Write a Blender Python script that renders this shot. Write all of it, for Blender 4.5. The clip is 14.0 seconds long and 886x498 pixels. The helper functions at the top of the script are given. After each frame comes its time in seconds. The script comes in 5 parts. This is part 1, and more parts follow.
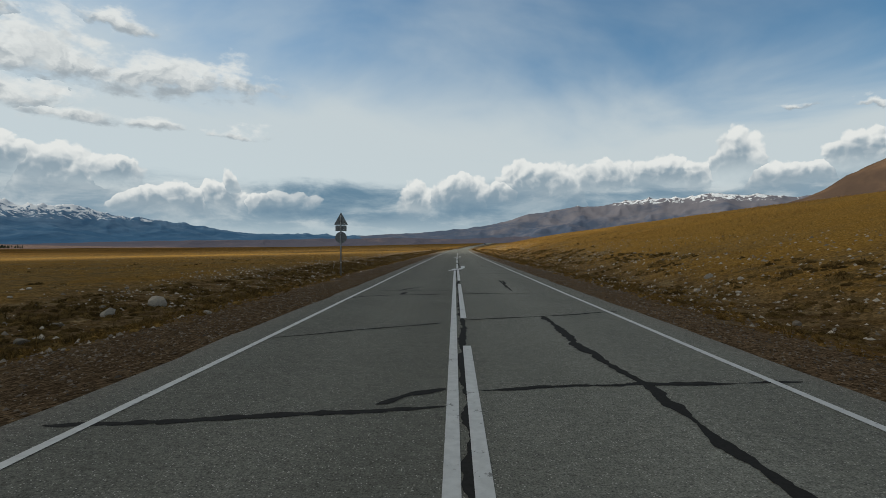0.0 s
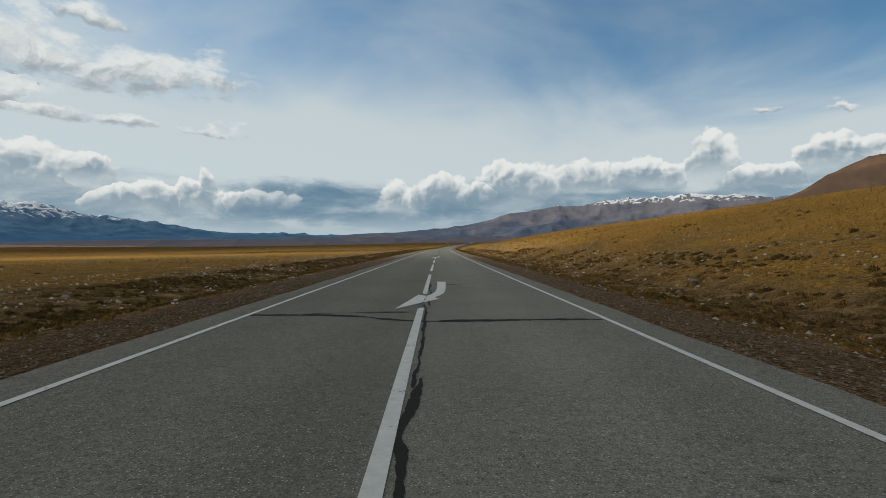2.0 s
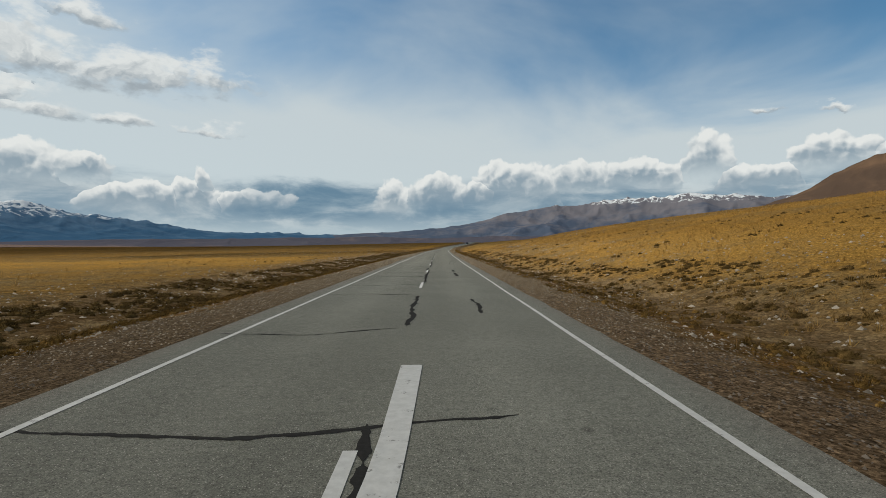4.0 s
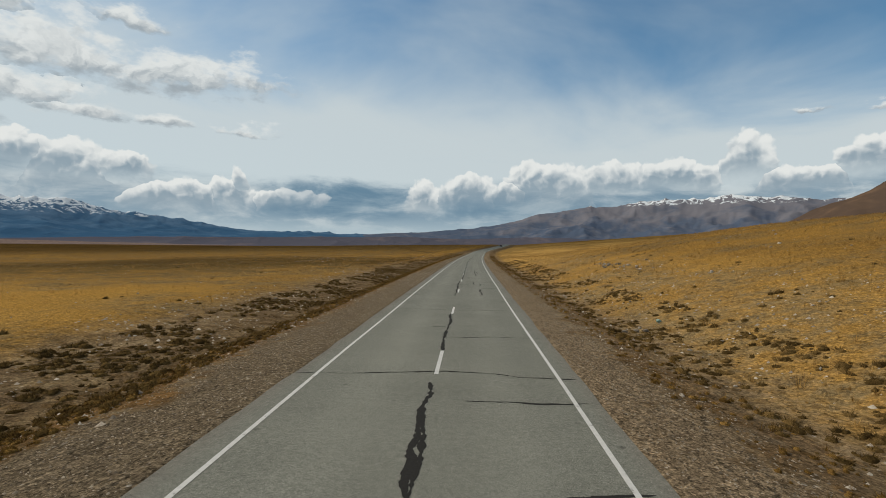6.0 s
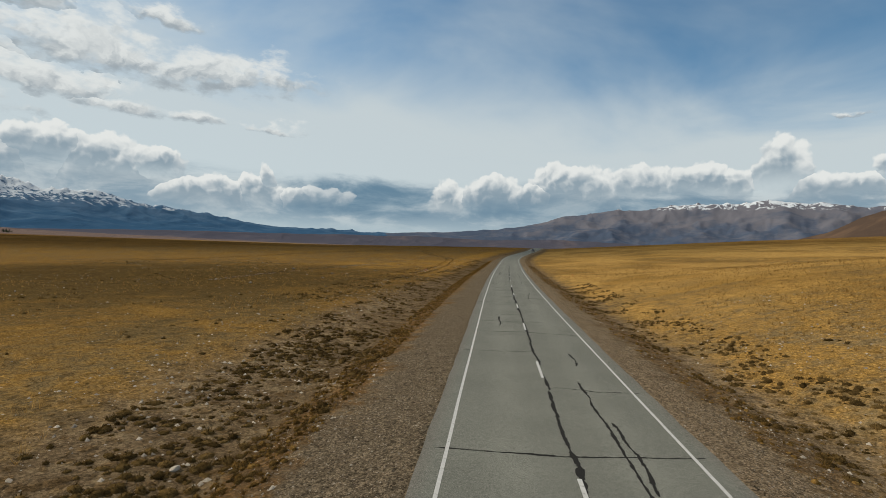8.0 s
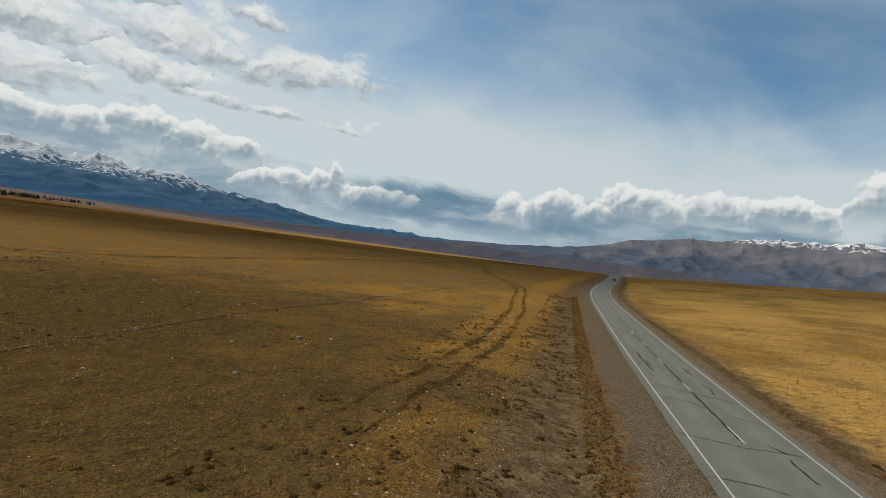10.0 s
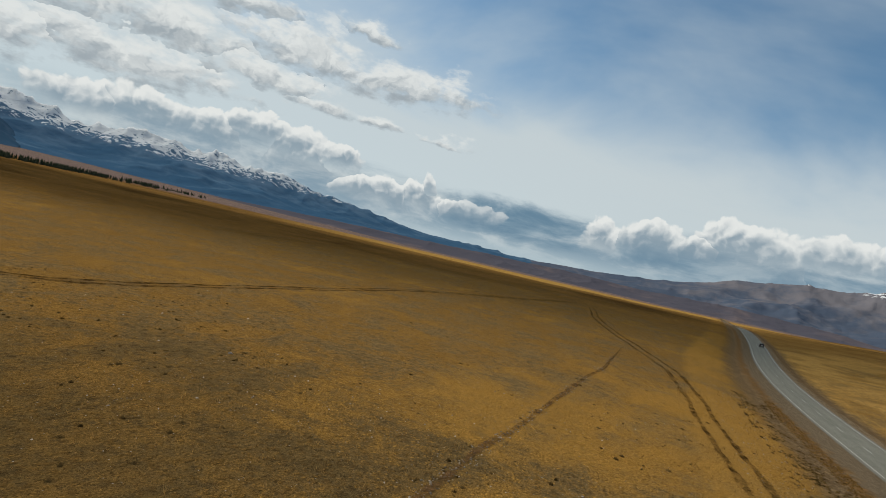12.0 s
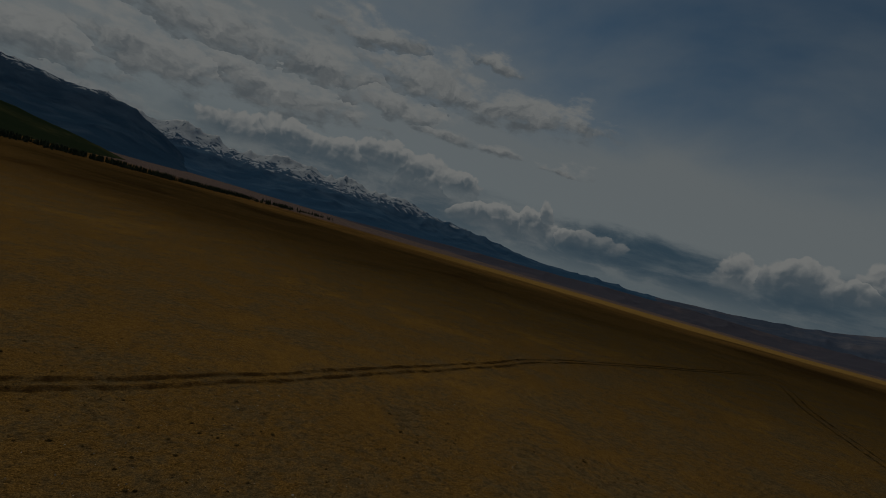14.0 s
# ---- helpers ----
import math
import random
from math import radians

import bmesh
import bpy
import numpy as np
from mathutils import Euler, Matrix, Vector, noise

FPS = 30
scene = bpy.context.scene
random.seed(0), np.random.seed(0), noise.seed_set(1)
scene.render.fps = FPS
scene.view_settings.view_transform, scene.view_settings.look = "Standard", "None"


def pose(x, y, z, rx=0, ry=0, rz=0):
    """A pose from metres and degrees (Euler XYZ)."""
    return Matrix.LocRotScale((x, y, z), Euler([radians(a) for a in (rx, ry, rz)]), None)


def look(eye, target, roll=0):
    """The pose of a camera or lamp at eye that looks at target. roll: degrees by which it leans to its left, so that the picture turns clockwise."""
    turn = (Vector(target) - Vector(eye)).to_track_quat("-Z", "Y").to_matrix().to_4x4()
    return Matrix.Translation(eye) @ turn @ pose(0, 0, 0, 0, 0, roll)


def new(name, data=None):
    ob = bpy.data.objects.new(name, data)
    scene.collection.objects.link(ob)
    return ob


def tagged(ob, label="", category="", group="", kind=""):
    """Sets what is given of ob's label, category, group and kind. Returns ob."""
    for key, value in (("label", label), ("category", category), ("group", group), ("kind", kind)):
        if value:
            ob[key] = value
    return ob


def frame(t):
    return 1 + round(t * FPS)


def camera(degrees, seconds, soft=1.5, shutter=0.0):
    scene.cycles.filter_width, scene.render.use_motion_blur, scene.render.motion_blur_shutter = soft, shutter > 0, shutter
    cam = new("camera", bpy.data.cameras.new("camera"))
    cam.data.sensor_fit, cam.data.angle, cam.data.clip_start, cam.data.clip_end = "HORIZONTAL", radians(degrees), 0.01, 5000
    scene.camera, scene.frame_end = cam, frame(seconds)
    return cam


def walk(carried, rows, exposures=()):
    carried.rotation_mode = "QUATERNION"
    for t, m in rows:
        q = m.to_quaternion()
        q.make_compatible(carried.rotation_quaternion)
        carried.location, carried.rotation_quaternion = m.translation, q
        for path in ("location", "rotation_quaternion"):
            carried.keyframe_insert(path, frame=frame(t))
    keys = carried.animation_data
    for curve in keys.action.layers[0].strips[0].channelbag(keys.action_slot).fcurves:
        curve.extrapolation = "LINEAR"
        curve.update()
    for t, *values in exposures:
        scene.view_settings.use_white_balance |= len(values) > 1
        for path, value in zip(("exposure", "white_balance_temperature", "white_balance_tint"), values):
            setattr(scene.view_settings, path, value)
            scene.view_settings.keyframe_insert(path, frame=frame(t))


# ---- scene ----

# The road's plan: its slope sideways and its rise, by the way ahead (y).
TAB = np.arange(-400.0, 5200.0, 2.0)
BEND = np.interp(TAB, (0, 160, 252, 310, 350, 400, 440, 480, 540, 620), (.022, .037, .0465, .0628, .0753, .0726, .1093, .1609, .2007, .1678))
RISE = np.interp(TAB, (350, 400, 450, 500, 640, 740, 1300, 1500), (0, .0077, .0182, .0223, .0270, .0005, -.012, 0))
TAB_X = np.cumsum(BEND) * 2.0
TAB_X -= np.interp(0, TAB, TAB_X)
TAB_Z = np.cumsum(RISE) * 2.0
HALF = 3.125                       # from the centre to the middle of an edge line


def road_x(y):
    return np.interp(y, TAB, TAB_X)


def road_z(y):
    return np.interp(y, TAB, TAB_Z)


def on_road(y, d, z=0.0):
    """World place, d metres right of the centre line."""
    return Vector((float(road_x(y)) + d, y, float(road_z(y)) + z))


# ---- camera ----
cam = camera(81.86, 14.0, soft=0.8)


def fly(y, d, z, yaw, pitch, roll):
    return pose(float(road_x(y)) + d, y, z, 90 + pitch, roll, yaw)


walk(cam, [
    (0.0, fly(0.0, -0.21, 1.40, 0.0, -0.25, 0.0)),
    (0.3, fly(8.6, -0.06, 1.39, -0.05, -0.25, 0.0)),
    (0.6, fly(17.0, 0.09, 1.36, -0.2, -0.25, 0.0)),
    (1.0, fly(28.6, 0.21, 1.33, -0.75, -0.25, 0.0)),
    (1.5, fly(41.7, 0.27, 1.29, -1.59, -0.28, -0.03)),
    (2.2, fly(61.2, 0.27, 1.18, -2.40, -0.30, -0.04)),
    (2.7, fly(74.6, 0.34, 1.09, -2.66, -0.30, -0.05)),
    (4.8, fly(131.6, 0.83, 2.23, -2.40, -0.30, -0.22)),
    (5.0, fly(137.1, 0.88, 2.39, -2.01, -0.30, -0.24)),
    (5.6, fly(153.3, 0.87, 3.01, -0.45, -0.27, -0.45)),
    (6.0, fly(164.2, 0.80, 3.35, 0.76, -0.27, -0.82)),
    (6.5, fly(177.0, 0.55, 3.73, 1.67, -0.29, -1.17)),
    (7.1, fly(193.6, -0.24, 4.22, 2.34, -0.32, -1.60)),
    (9.3, fly(248.9, -6.98, 6.80, 6.48, -0.18, -4.66)),
    (9.5, fly(254.0, -8.05, 7.12, 7.30, -0.13, -5.42)),
    (10.0, fly(266.5, -11.24, 8.36, 9.85, 0.08, -7.85)),
    (10.5, fly(278.0, -14.8, 9.65, 12.2, 0.18, -9.65)),
    (11.0, fly(289.4, -19.2, 11.06, 14.5, 0.2, -11.2)),
    (11.5, fly(299.9, -24.0, 12.35, 16.8, 0.1, -12.25)),
    (12.0, fly(309.3, -29.4, 13.35, 19.45, 0.1, -13.3)),
    (12.5, fly(318.0, -35.0, 14.25, 22.3, -0.02, -14.4)),
    (13.0, fly(325.9, -41.2, 15.1, 25.7, -0.08, -15.1)),
    (13.5, fly(333.2, -47.3, 15.95, 28.6, -0.16, -15.45)),
    (14.0, fly(340.0, -53.6, 16.9, 32.6, -0.24, -16.1)),
], exposures=[(0.0, 0.0), (12.6, 0.0), (13.0, -0.60), (13.5, -1.3), (14.0, -2.35)])


# ---- node helpers ----
class Nodes:
    """A thin layer over a node tree: each call makes one node and gives its output."""

    def __init__(self, tree):
        self.tree = tree
        self.tree.nodes.clear()

    def put(self, socket, value):
        if isinstance(value, bpy.types.NodeSocket):
            self.tree.links.new(value, socket)
        elif isinstance(value, (tuple, list)) and len(value) == 3 and socket.type == "RGBA":
            socket.default_value = (*value, 1)
        else:
            socket.default_value = value

    def math(self, op, a, b=0.0, c=0.0, clamp=False):
        n = self.tree.nodes.new("ShaderNodeMath")
        n.operation, n.use_clamp = op, clamp
        for s, v in zip(n.inputs, (a, b, c)):
            self.put(s, v)
        return n.outputs[0]

    def vec(self, op, a, b=(0, 0, 0)):
        n = self.tree.nodes.new("ShaderNodeVectorMath")
        n.operation = op
        self.put(n.inputs[0], a)
        self.put(n.inputs[1], b)
        return n.outputs["Value" if op in ("DOT_PRODUCT", "LENGTH", "DISTANCE") else "Vector"]

    def join(self, x, y, z):
        n = self.tree.nodes.new("ShaderNodeCombineXYZ")
        for s, v in zip(n.inputs, (x, y, z)):
            self.put(s, v)
        return n.outputs[0]

    def parts(self, v):
        n = self.tree.nodes.new("ShaderNodeSeparateXYZ")
        self.put(n.inputs[0], v)
        return n.outputs[0], n.outputs[1], n.outputs[2]

    def noise(self, v, scale, detail=4.0, rough=0.55, warp=0.0, out="Fac"):
        n = self.tree.nodes.new("ShaderNodeTexNoise")
        self.put(n.inputs["Vector"], v)
        self.put(n.inputs["Scale"], scale)
        self.put(n.inputs["Detail"], detail)
        self.put(n.inputs["Roughness"], rough)
        self.put(n.inputs["Distortion"], warp)
        return n.outputs[out]

    def cells(self, v, scale, out="Distance", feature="F1"):
        n = self.tree.nodes.new("ShaderNodeTexVoronoi")
        n.feature = feature
        self.put(n.inputs["Vector"], v)
        self.put(n.inputs["Scale"], scale)
        return n.outputs[out]

    def step(self, v, lo, hi, a=0.0, b=1.0, smooth=True):
        n = self.tree.nodes.new("ShaderNodeMapRange")
        n.interpolation_type = "SMOOTHSTEP" if smooth else "LINEAR"
        for s, x in zip(n.inputs[:5], (v, lo, hi, a, b)):
            self.put(s, x)
        return n.outputs[0]

    def mix(self, f, a, b, mode="MIX"):
        n = self.tree.nodes.new("ShaderNodeMix")
        n.data_type, n.blend_type = "RGBA", mode
        self.put(n.inputs[0], f)
        self.put(n.inputs[6], a)
        self.put(n.inputs[7], b)
        return n.outputs[2]

    def attr(self, name):
        n = self.tree.nodes.new("ShaderNodeAttribute")
        n.attribute_name = name
        return n.outputs["Fac"]

    def place(self):
        return self.tree.nodes.new("ShaderNodeNewGeometry").outputs["Position"]

    def island(self):
        return self.tree.nodes.new("ShaderNodeNewGeometry").outputs["Random Per Island"]

    def local(self):
        return self.tree.nodes.new("ShaderNodeTexCoord").outputs["Object"]

    def chance(self):
        return self.tree.nodes.new("ShaderNodeObjectInfo").outputs["Random"]

    def bump(self, height, strength, distance):
        n = self.tree.nodes.new("ShaderNodeBump")
        self.put(n.inputs["Height"], height)
        self.put(n.inputs["Strength"], strength)
        self.put(n.inputs["Distance"], distance)
        return n.outputs[0]

    def surface(self, color, rough=0.8, normal=None, metal=0.0, spec=0.3):
        b = self.tree.nodes.new("ShaderNodeBsdfPrincipled")
        self.put(b.inputs["Base Color"], color)
        self.put(b.inputs["Roughness"], rough)
        self.put(b.inputs["Metallic"], metal)
        self.put(b.inputs["Specular IOR Level"], spec)
        if normal is not None:
            self.put(b.inputs["Normal"], normal)
        o = self.tree.nodes.new("ShaderNodeOutputMaterial")
        self.tree.links.new(b.outputs[0], o.inputs[0])
        return b


def material(name):
    m = bpy.data.materials.new(name)
    m.use_nodes = True
    return m, Nodes(m.node_tree)


# ---- sky and sun ----
SUN_AZ, SUN_EL = -75.0, 40.0       # degrees right of straight ahead, degrees up
w = bpy.data.worlds.new("sky")
scene.world = w
w.use_nodes = True
k = Nodes(w.node_tree)
ray = k.tree.nodes.new("ShaderNodeTexCoord").outputs["Generated"]
rx, ry, rz = k.parts(ray)
blue = k.tree.nodes.new("ShaderNodeTexSky")
blue.sky_type, blue.sun_disc = "NISHITA", False
blue.sun_elevation, blue.sun_rotation = radians(SUN_EL), radians(SUN_AZ)
blue.altitude, blue.air_density, blue.dust_density = 1500, 1.0, 0.6
air = k.vec("MULTIPLY", blue.outputs[0], (0.041, 0.090, 0.103))
az = k.math("MULTIPLY", k.math("ARCTAN2", rx, ry), 57.2958)
el = k.math("MULTIPLY", k.math("ARCSINE", rz), 57.2958)
up = k.math("MAXIMUM", rz, 0.0)
# High veil of thin cloud, seen in perspective.
flat = k.math("DIVIDE", 1.0, k.math("ADD", up, 0.12))
veil_at = k.join(k.math("MULTIPLY", rx, flat), k.math("MULTIPLY", ry, flat), 0.0)
veil = k.noise(k.vec("MULTIPLY", veil_at, (0.75, 0.8, 1.0)), 0.85, 6, 0.52, 0.5)
veil_low = k.step(el, 21.0, 8.0, 0.0, 0.45)
veil_left = k.step(az, 5.0, -45.0, 0.0, 0.20)
veil_amount = k.step(k.math("ADD", k.math("ADD", veil, veil_low), veil_left), 0.37, 0.88, 0.06, 0.92)
sky = k.mix(veil_amount, air, (0.585, 0.645, 0.655))
# Single clouds by their heading, height, half-width and half-height in degrees: heaps along the horizon, sheets above them.
HEAPS = ((-37.5, 6.4, 4.6, 2.5), (-41.5, 7.2, 3.4, 2.1), (-33.2, 6.9, 2.9, 1.5), (-46.0, 6.4, 4.0, 2.0), (-51.5, 6.2, 4.5, 1.9), (-57.0, 5.8, 4.0, 1.6),
         (-28.0, 4.4, 4.5, 1.7), (-23.6, 5.0, 2.4, 1.7), (-22.5, 6.4, 0.8, 1.5), (-17.5, 4.5, 3.5, 1.3), (-3.0, 5.1, 1.8, 2.0), (2.0, 5.7, 3.2, 2.0), (6.6, 5.6, 2.6, 1.5),
         (11.2, 6.6, 4.6, 2.7), (17.4, 6.9, 3.2, 1.9), (23.5, 7.0, 4.0, 2.0), (30.0, 8.5, 2.1, 2.7), (33.8, 6.2, 4.2, 1.5), (40.0, 7.9, 3.2, 2.2), (46.0, 7.4, 4.0, 1.8))
SHEETS = ((-40.0, 16.9, 6.0, 2.4), (-28.0, 16.4, 7.5, 2.0), (-42.5, 13.4, 5.5, 1.7), (-35.8, 12.0, 3.0, 0.9), (-29.0, 11.8, 2.2, 0.7), (-21.9, 11.4, 2.4, 0.55), (35.0, 12.7, 1.0, 0.4), (39.6, 12.6, 1.0, 0.3),
          (-55.0, 10.9, 9.5, 2.5), (-65.5, 9.6, 7.5, 2.5), (-75.0, 7.4, 7.0, 2.4), (-50.5, 14.8, 7.0, 2.0), (-62.0, 14.6, 9.0, 2.4), (-46.0, 19.6, 5.0, 1.4), (-33.0, 20.6, 3.0, 0.8), (-70.0, 4.6, 5.0, 1.2))


def blobs(at, shapes, low):
    """How far outside the nearest ellipse, and how high within it; low flattens the undersides."""
    near, high = None, None
    for ca, ce, wide, tall in shapes:
        v = k.vec("MULTIPLY", k.vec("SUBTRACT", at, (ca, ce, 0)), (1 / wide, 1 / tall, 0))
        q = k.vec("LENGTH", k.vec("MAXIMUM", v, k.vec("MULTIPLY", v, (-1.0, -low, 0))))
        h = k.parts(v)[1]
        if near is None:
            near, high = q, h
        else:
            closer = k.math("LESS_THAN", q, near)
            high = k.math("ADD", k.math("MULTIPLY", h, closer), k.math("MULTIPLY", high, k.math("SUBTRACT", 1.0, closer)))
            near = k.math("SMOOTH_MIN", q, near, 0.25)
    return near, high


def centred(v, scale, detail, spread):
    return k.vec("MULTIPLY", k.vec("SUBTRACT", k.noise(v, scale, detail, 0.6, 0, "Color"), (0.5, 0.5, 0.5)), spread)


def puffs(at):
    return k.math("ADD", k.math("MULTIPLY", k.cells(at, 0.62), 0.62), k.math("MULTIPLY", k.cells(at, 1.5), 0.24))


spot = k.join(az, el, 0.0)
# Sheets: soft, drawn out, grey below.
drift_at = k.vec("ADD", spot, k.vec("ADD", centred(k.vec("MULTIPLY", ray, (1, 1, 1.8)), 6.0, 5, (9.0, 4.6, 0)), centred(k.vec("MULTIPLY", ray, (1, 1, 1.6)), 24.0, 6, (2.4, 1.9, 0))))
out_of, high = blobs(drift_at, SHEETS, 1.35)
sheet_body = k.step(k.math("ADD", out_of, k.step(k.noise(k.vec("MULTIPLY", ray, (1, 1, 2.2)), 22.0, 5, 0.58), 0.25, 0.75, 0.55, -0.55)), 1.55, 0.45)
flank = k.math("SUBTRACT", k.noise(k.vec("ADD", drift_at, (-0.35, 0.45, 0)), 0.45, 3, 0.5), k.noise(drift_at, 0.45, 3, 0.5))
sheet_lit = k.step(k.math("ADD", k.math("MULTIPLY", high, 0.62), k.math("MULTIPLY", flank, -1.7)), -0.55, 0.45)
sky = k.mix(k.math("MULTIPLY", sheet_body, 0.93), sky, k.mix(sheet_lit, (0.33, 0.38, 0.415), (0.74, 0.765, 0.75)))
# A low bank of haze and rain under the heaps.
murk = k.noise(k.vec("MULTIPLY", ray, (1, 1, 3.2)), 7.0, 7, 0.6, 0.3)
bank_top = k.math("ADD", el, k.math("MULTIPLY", k.math("SUBTRACT", murk, 0.5), 3.4))
bank = k.math("MULTIPLY", k.step(bank_top, 7.4, 5.4), k.step(az, -66.0, -50.0, 0.35, 0.96))
haze = k.mix(k.step(el, 0.8, 3.6), (0.40, 0.50, 0.55), k.mix(k.step(murk, k.step(az, -24.0, -14.0, 0.36, 0.46), 0.66), (0.215, 0.315, 0.395), (0.52, 0.58, 0.60)))
sky = k.mix(bank, sky, haze)
cu, ce = k.math("DIVIDE", k.math("ADD", az, 12.0), 10.0), k.math("DIVIDE", k.math("SUBTRACT", el, 4.9), 2.1)
rain = k.math("SQRT", k.math("ADD", k.math("MULTIPLY", cu, cu), k.math("MULTIPLY", ce, ce)))
rain = k.step(k.math("ADD", rain, k.math("MULTIPLY", k.math("SUBTRACT", murk, 0.5), 1.6)), 1.15, 0.35)
under = k.math("MULTIPLY", k.math("MULTIPLY", k.step(az, -6.0, 2.0), k.step(az, 34.0, 22.0)), k.math("MULTIPLY", k.step(bank_top, 2.6, 3.6), k.step(bank_top, 6.2, 5.2)))
sky = k.mix(k.math("MULTIPLY", k.math("MAXIMUM", rain, k.math("MULTIPLY", under, 0.75)), 0.92), sky, k.mix(k.step(murk, 0.36, 0.62), (0.125, 0.225, 0.315), (0.27, 0.37, 0.44)))
# Heaps: crisp lobes, lit from the left and above.
heap_at = k.vec("ADD", spot, k.vec("ADD", centred(ray, 11.0, 4, (3.4, 2.2, 0)), centred(ray, 40.0, 5, (0.8, 0.8, 0))))
out_of, high = blobs(heap_at, HEAPS, 0.85)
lobe = puffs(heap_at)
edge = k.math("ADD", out_of, k.math("MULTIPLY", k.math("SUBTRACT", lobe, 0.42), 0.75))
heap = k.math("MULTIPLY", k.step(edge, 1.24, 1.08), k.step(high, -1.05, 0.30))
rim_lit = k.math("SUBTRACT", puffs(k.vec("ADD", heap_at, (-0.34, 0.34, 0))), lobe)
shade = k.math("ADD", k.math("ADD", k.math("MULTIPLY", high, 0.45), k.math("MULTIPLY", rim_lit, 1.1)), k.step(edge, 0.35, 1.15, -0.16, 0.16))
shade = k.step(shade, -0.24, 0.56)
sky = k.mix(k.math("MULTIPLY", heap, k.step(az, -21.0, -16.0, 0.97, k.step(az, -9.0, -5.0, 0.55, 0.97))), sky, k.mix(shade, (0.265, 0.345, 0.405), (0.77, 0.79, 0.77)))
# Overhead the cloud closes to a thin neutral deck.
sky = k.mix(k.step(el, 31.0, 44.0, 0.0, 0.7), sky, (0.33, 0.325, 0.295))
# Below the horizon: earth.
sky = k.mix(k.step(el, -0.5, -2.5), sky, (0.10, 0.08, 0.05))
bg = k.tree.nodes.new("ShaderNodeBackground")
k.put(bg.inputs["Color"], sky)
bg.inputs["Strength"].default_value = 1.0
out = k.tree.nodes.new("ShaderNodeOutputWorld")
k.tree.links.new(bg.outputs[0], out.inputs[0])

sun = new("sun", bpy.data.lights.new("sun", "SUN"))
sun.data.energy, sun.data.angle, sun.data.color = 3.2, radians(1.5), (1.0, 0.89, 0.73)
a, e = radians(SUN_AZ), radians(SUN_EL)
sun.matrix_world = look((0, 0, 0), (-math.sin(a) * math.cos(e), -math.cos(a) * math.cos(e), -math.sin(e)))


# ---- value noise for shapes ----
def fbm(x, y, seed, octaves=4, gain=0.5):
    """Smooth value noise, about -1 to 1, over arrays of places."""
    total, amp, norm = 0.0, 1.0, 0.0
    for o in range(octaves):
        r = np.random.RandomState(seed * 17 + o).rand(256, 256) * 2 - 1
        u, v = np.asarray(x) * 2 ** o + 31.7 * o, np.asarray(y) * 2 ** o + 11.3 * o
        i, j = np.floor(u).astype(int), np.floor(v).astype(int)
        f, g = u - i, v - j
        f, g = f * f * (3 - 2 * f), g * g * (3 - 2 * g)
        n = ((r[i % 256, j % 256] * (1 - f) + r[(i + 1) % 256, j % 256] * f) * (1 - g)
             + (r[i % 256, (j + 1) % 256] * (1 - f) + r[(i + 1) % 256, (j + 1) % 256] * f) * g)
        total, norm, amp = total + n * amp, norm + amp, amp * gain
    return total / norm


def ease(v, lo, hi):
    t = np.clip((np.asarray(v, float) - lo) / (hi - lo), 0, 1)
    return t * t * (3 - 2 * t)


def ground_height(d, y):
    """The ground's height, d metres right of the road's centre line, y metres ahead."""
    d, y = np.asarray(d, float), np.asarray(y, float)
    near = np.interp(d, (-16, -12, -9, -7.2, -3.95, -3.7, -3.45, 3.45, 3.7, 3.95, 5.6, 8.3, 11),
                     (-.22, -.5, -.75, -.4, -.045, -.028, -.16, -.16, -.028, -.045, -.22, -.60, -.40))
    left = np.where(d < -16, 0.019 * np.maximum(d + 16, -260) - 0.001 * np.clip(-d - 276, 0, 1100) + 0.018 * np.clip(-d - 1400, 0, 1700), 0)
    r = np.maximum(d - 10, 0)
    steep = 12 * (1 - np.exp(-r / 45)) + 0.03 * np.minimum(r, 500)
    mild = 0.078 * np.minimum(r, 330)
    south = ease(y, 245, 350)
    hill = steep * (1 - south) + mild * south
    hill *= 1 - ease(y, 900, 1900) * 0.7
    carry = road_z(y) * np.exp(-(d / 900) ** 2)
    far = ease(np.abs(d), 12, 60)
    lumps = fbm(d / 23, y / 23, 3) * 0.35 * far + fbm(d / 140, y / 140, 5) * 1.6 * ease(np.abs(d), 40, 260)
    fine = fbm(d / 2.1, y / 2.1, 7, 3) * 0.07 * ease(np.abs(d), 5.5, 9)
    return near + left + hill + carry + lumps * np.where(d > 0, 1, 0.6) + fine


# ---- materials ----
def plain(name, color, rough=0.7, metal=0.0, spec=0.3, vary=0.12, scale=12.0):
    """A simple surface with slight uneven tone and fine relief."""
    m, n = material(name)
    at = n.local()
    tone = n.step(n.noise(at, scale, 5), 0.3, 0.7, 1 - vary, 1 + vary)
    n.surface(n.vec("MULTIPLY", n.join(*color), n.join(tone, tone, tone)), rough, n.bump(n.noise(at, scale * 6, 4), 0.15, 0.01), metal, spec)
    return m


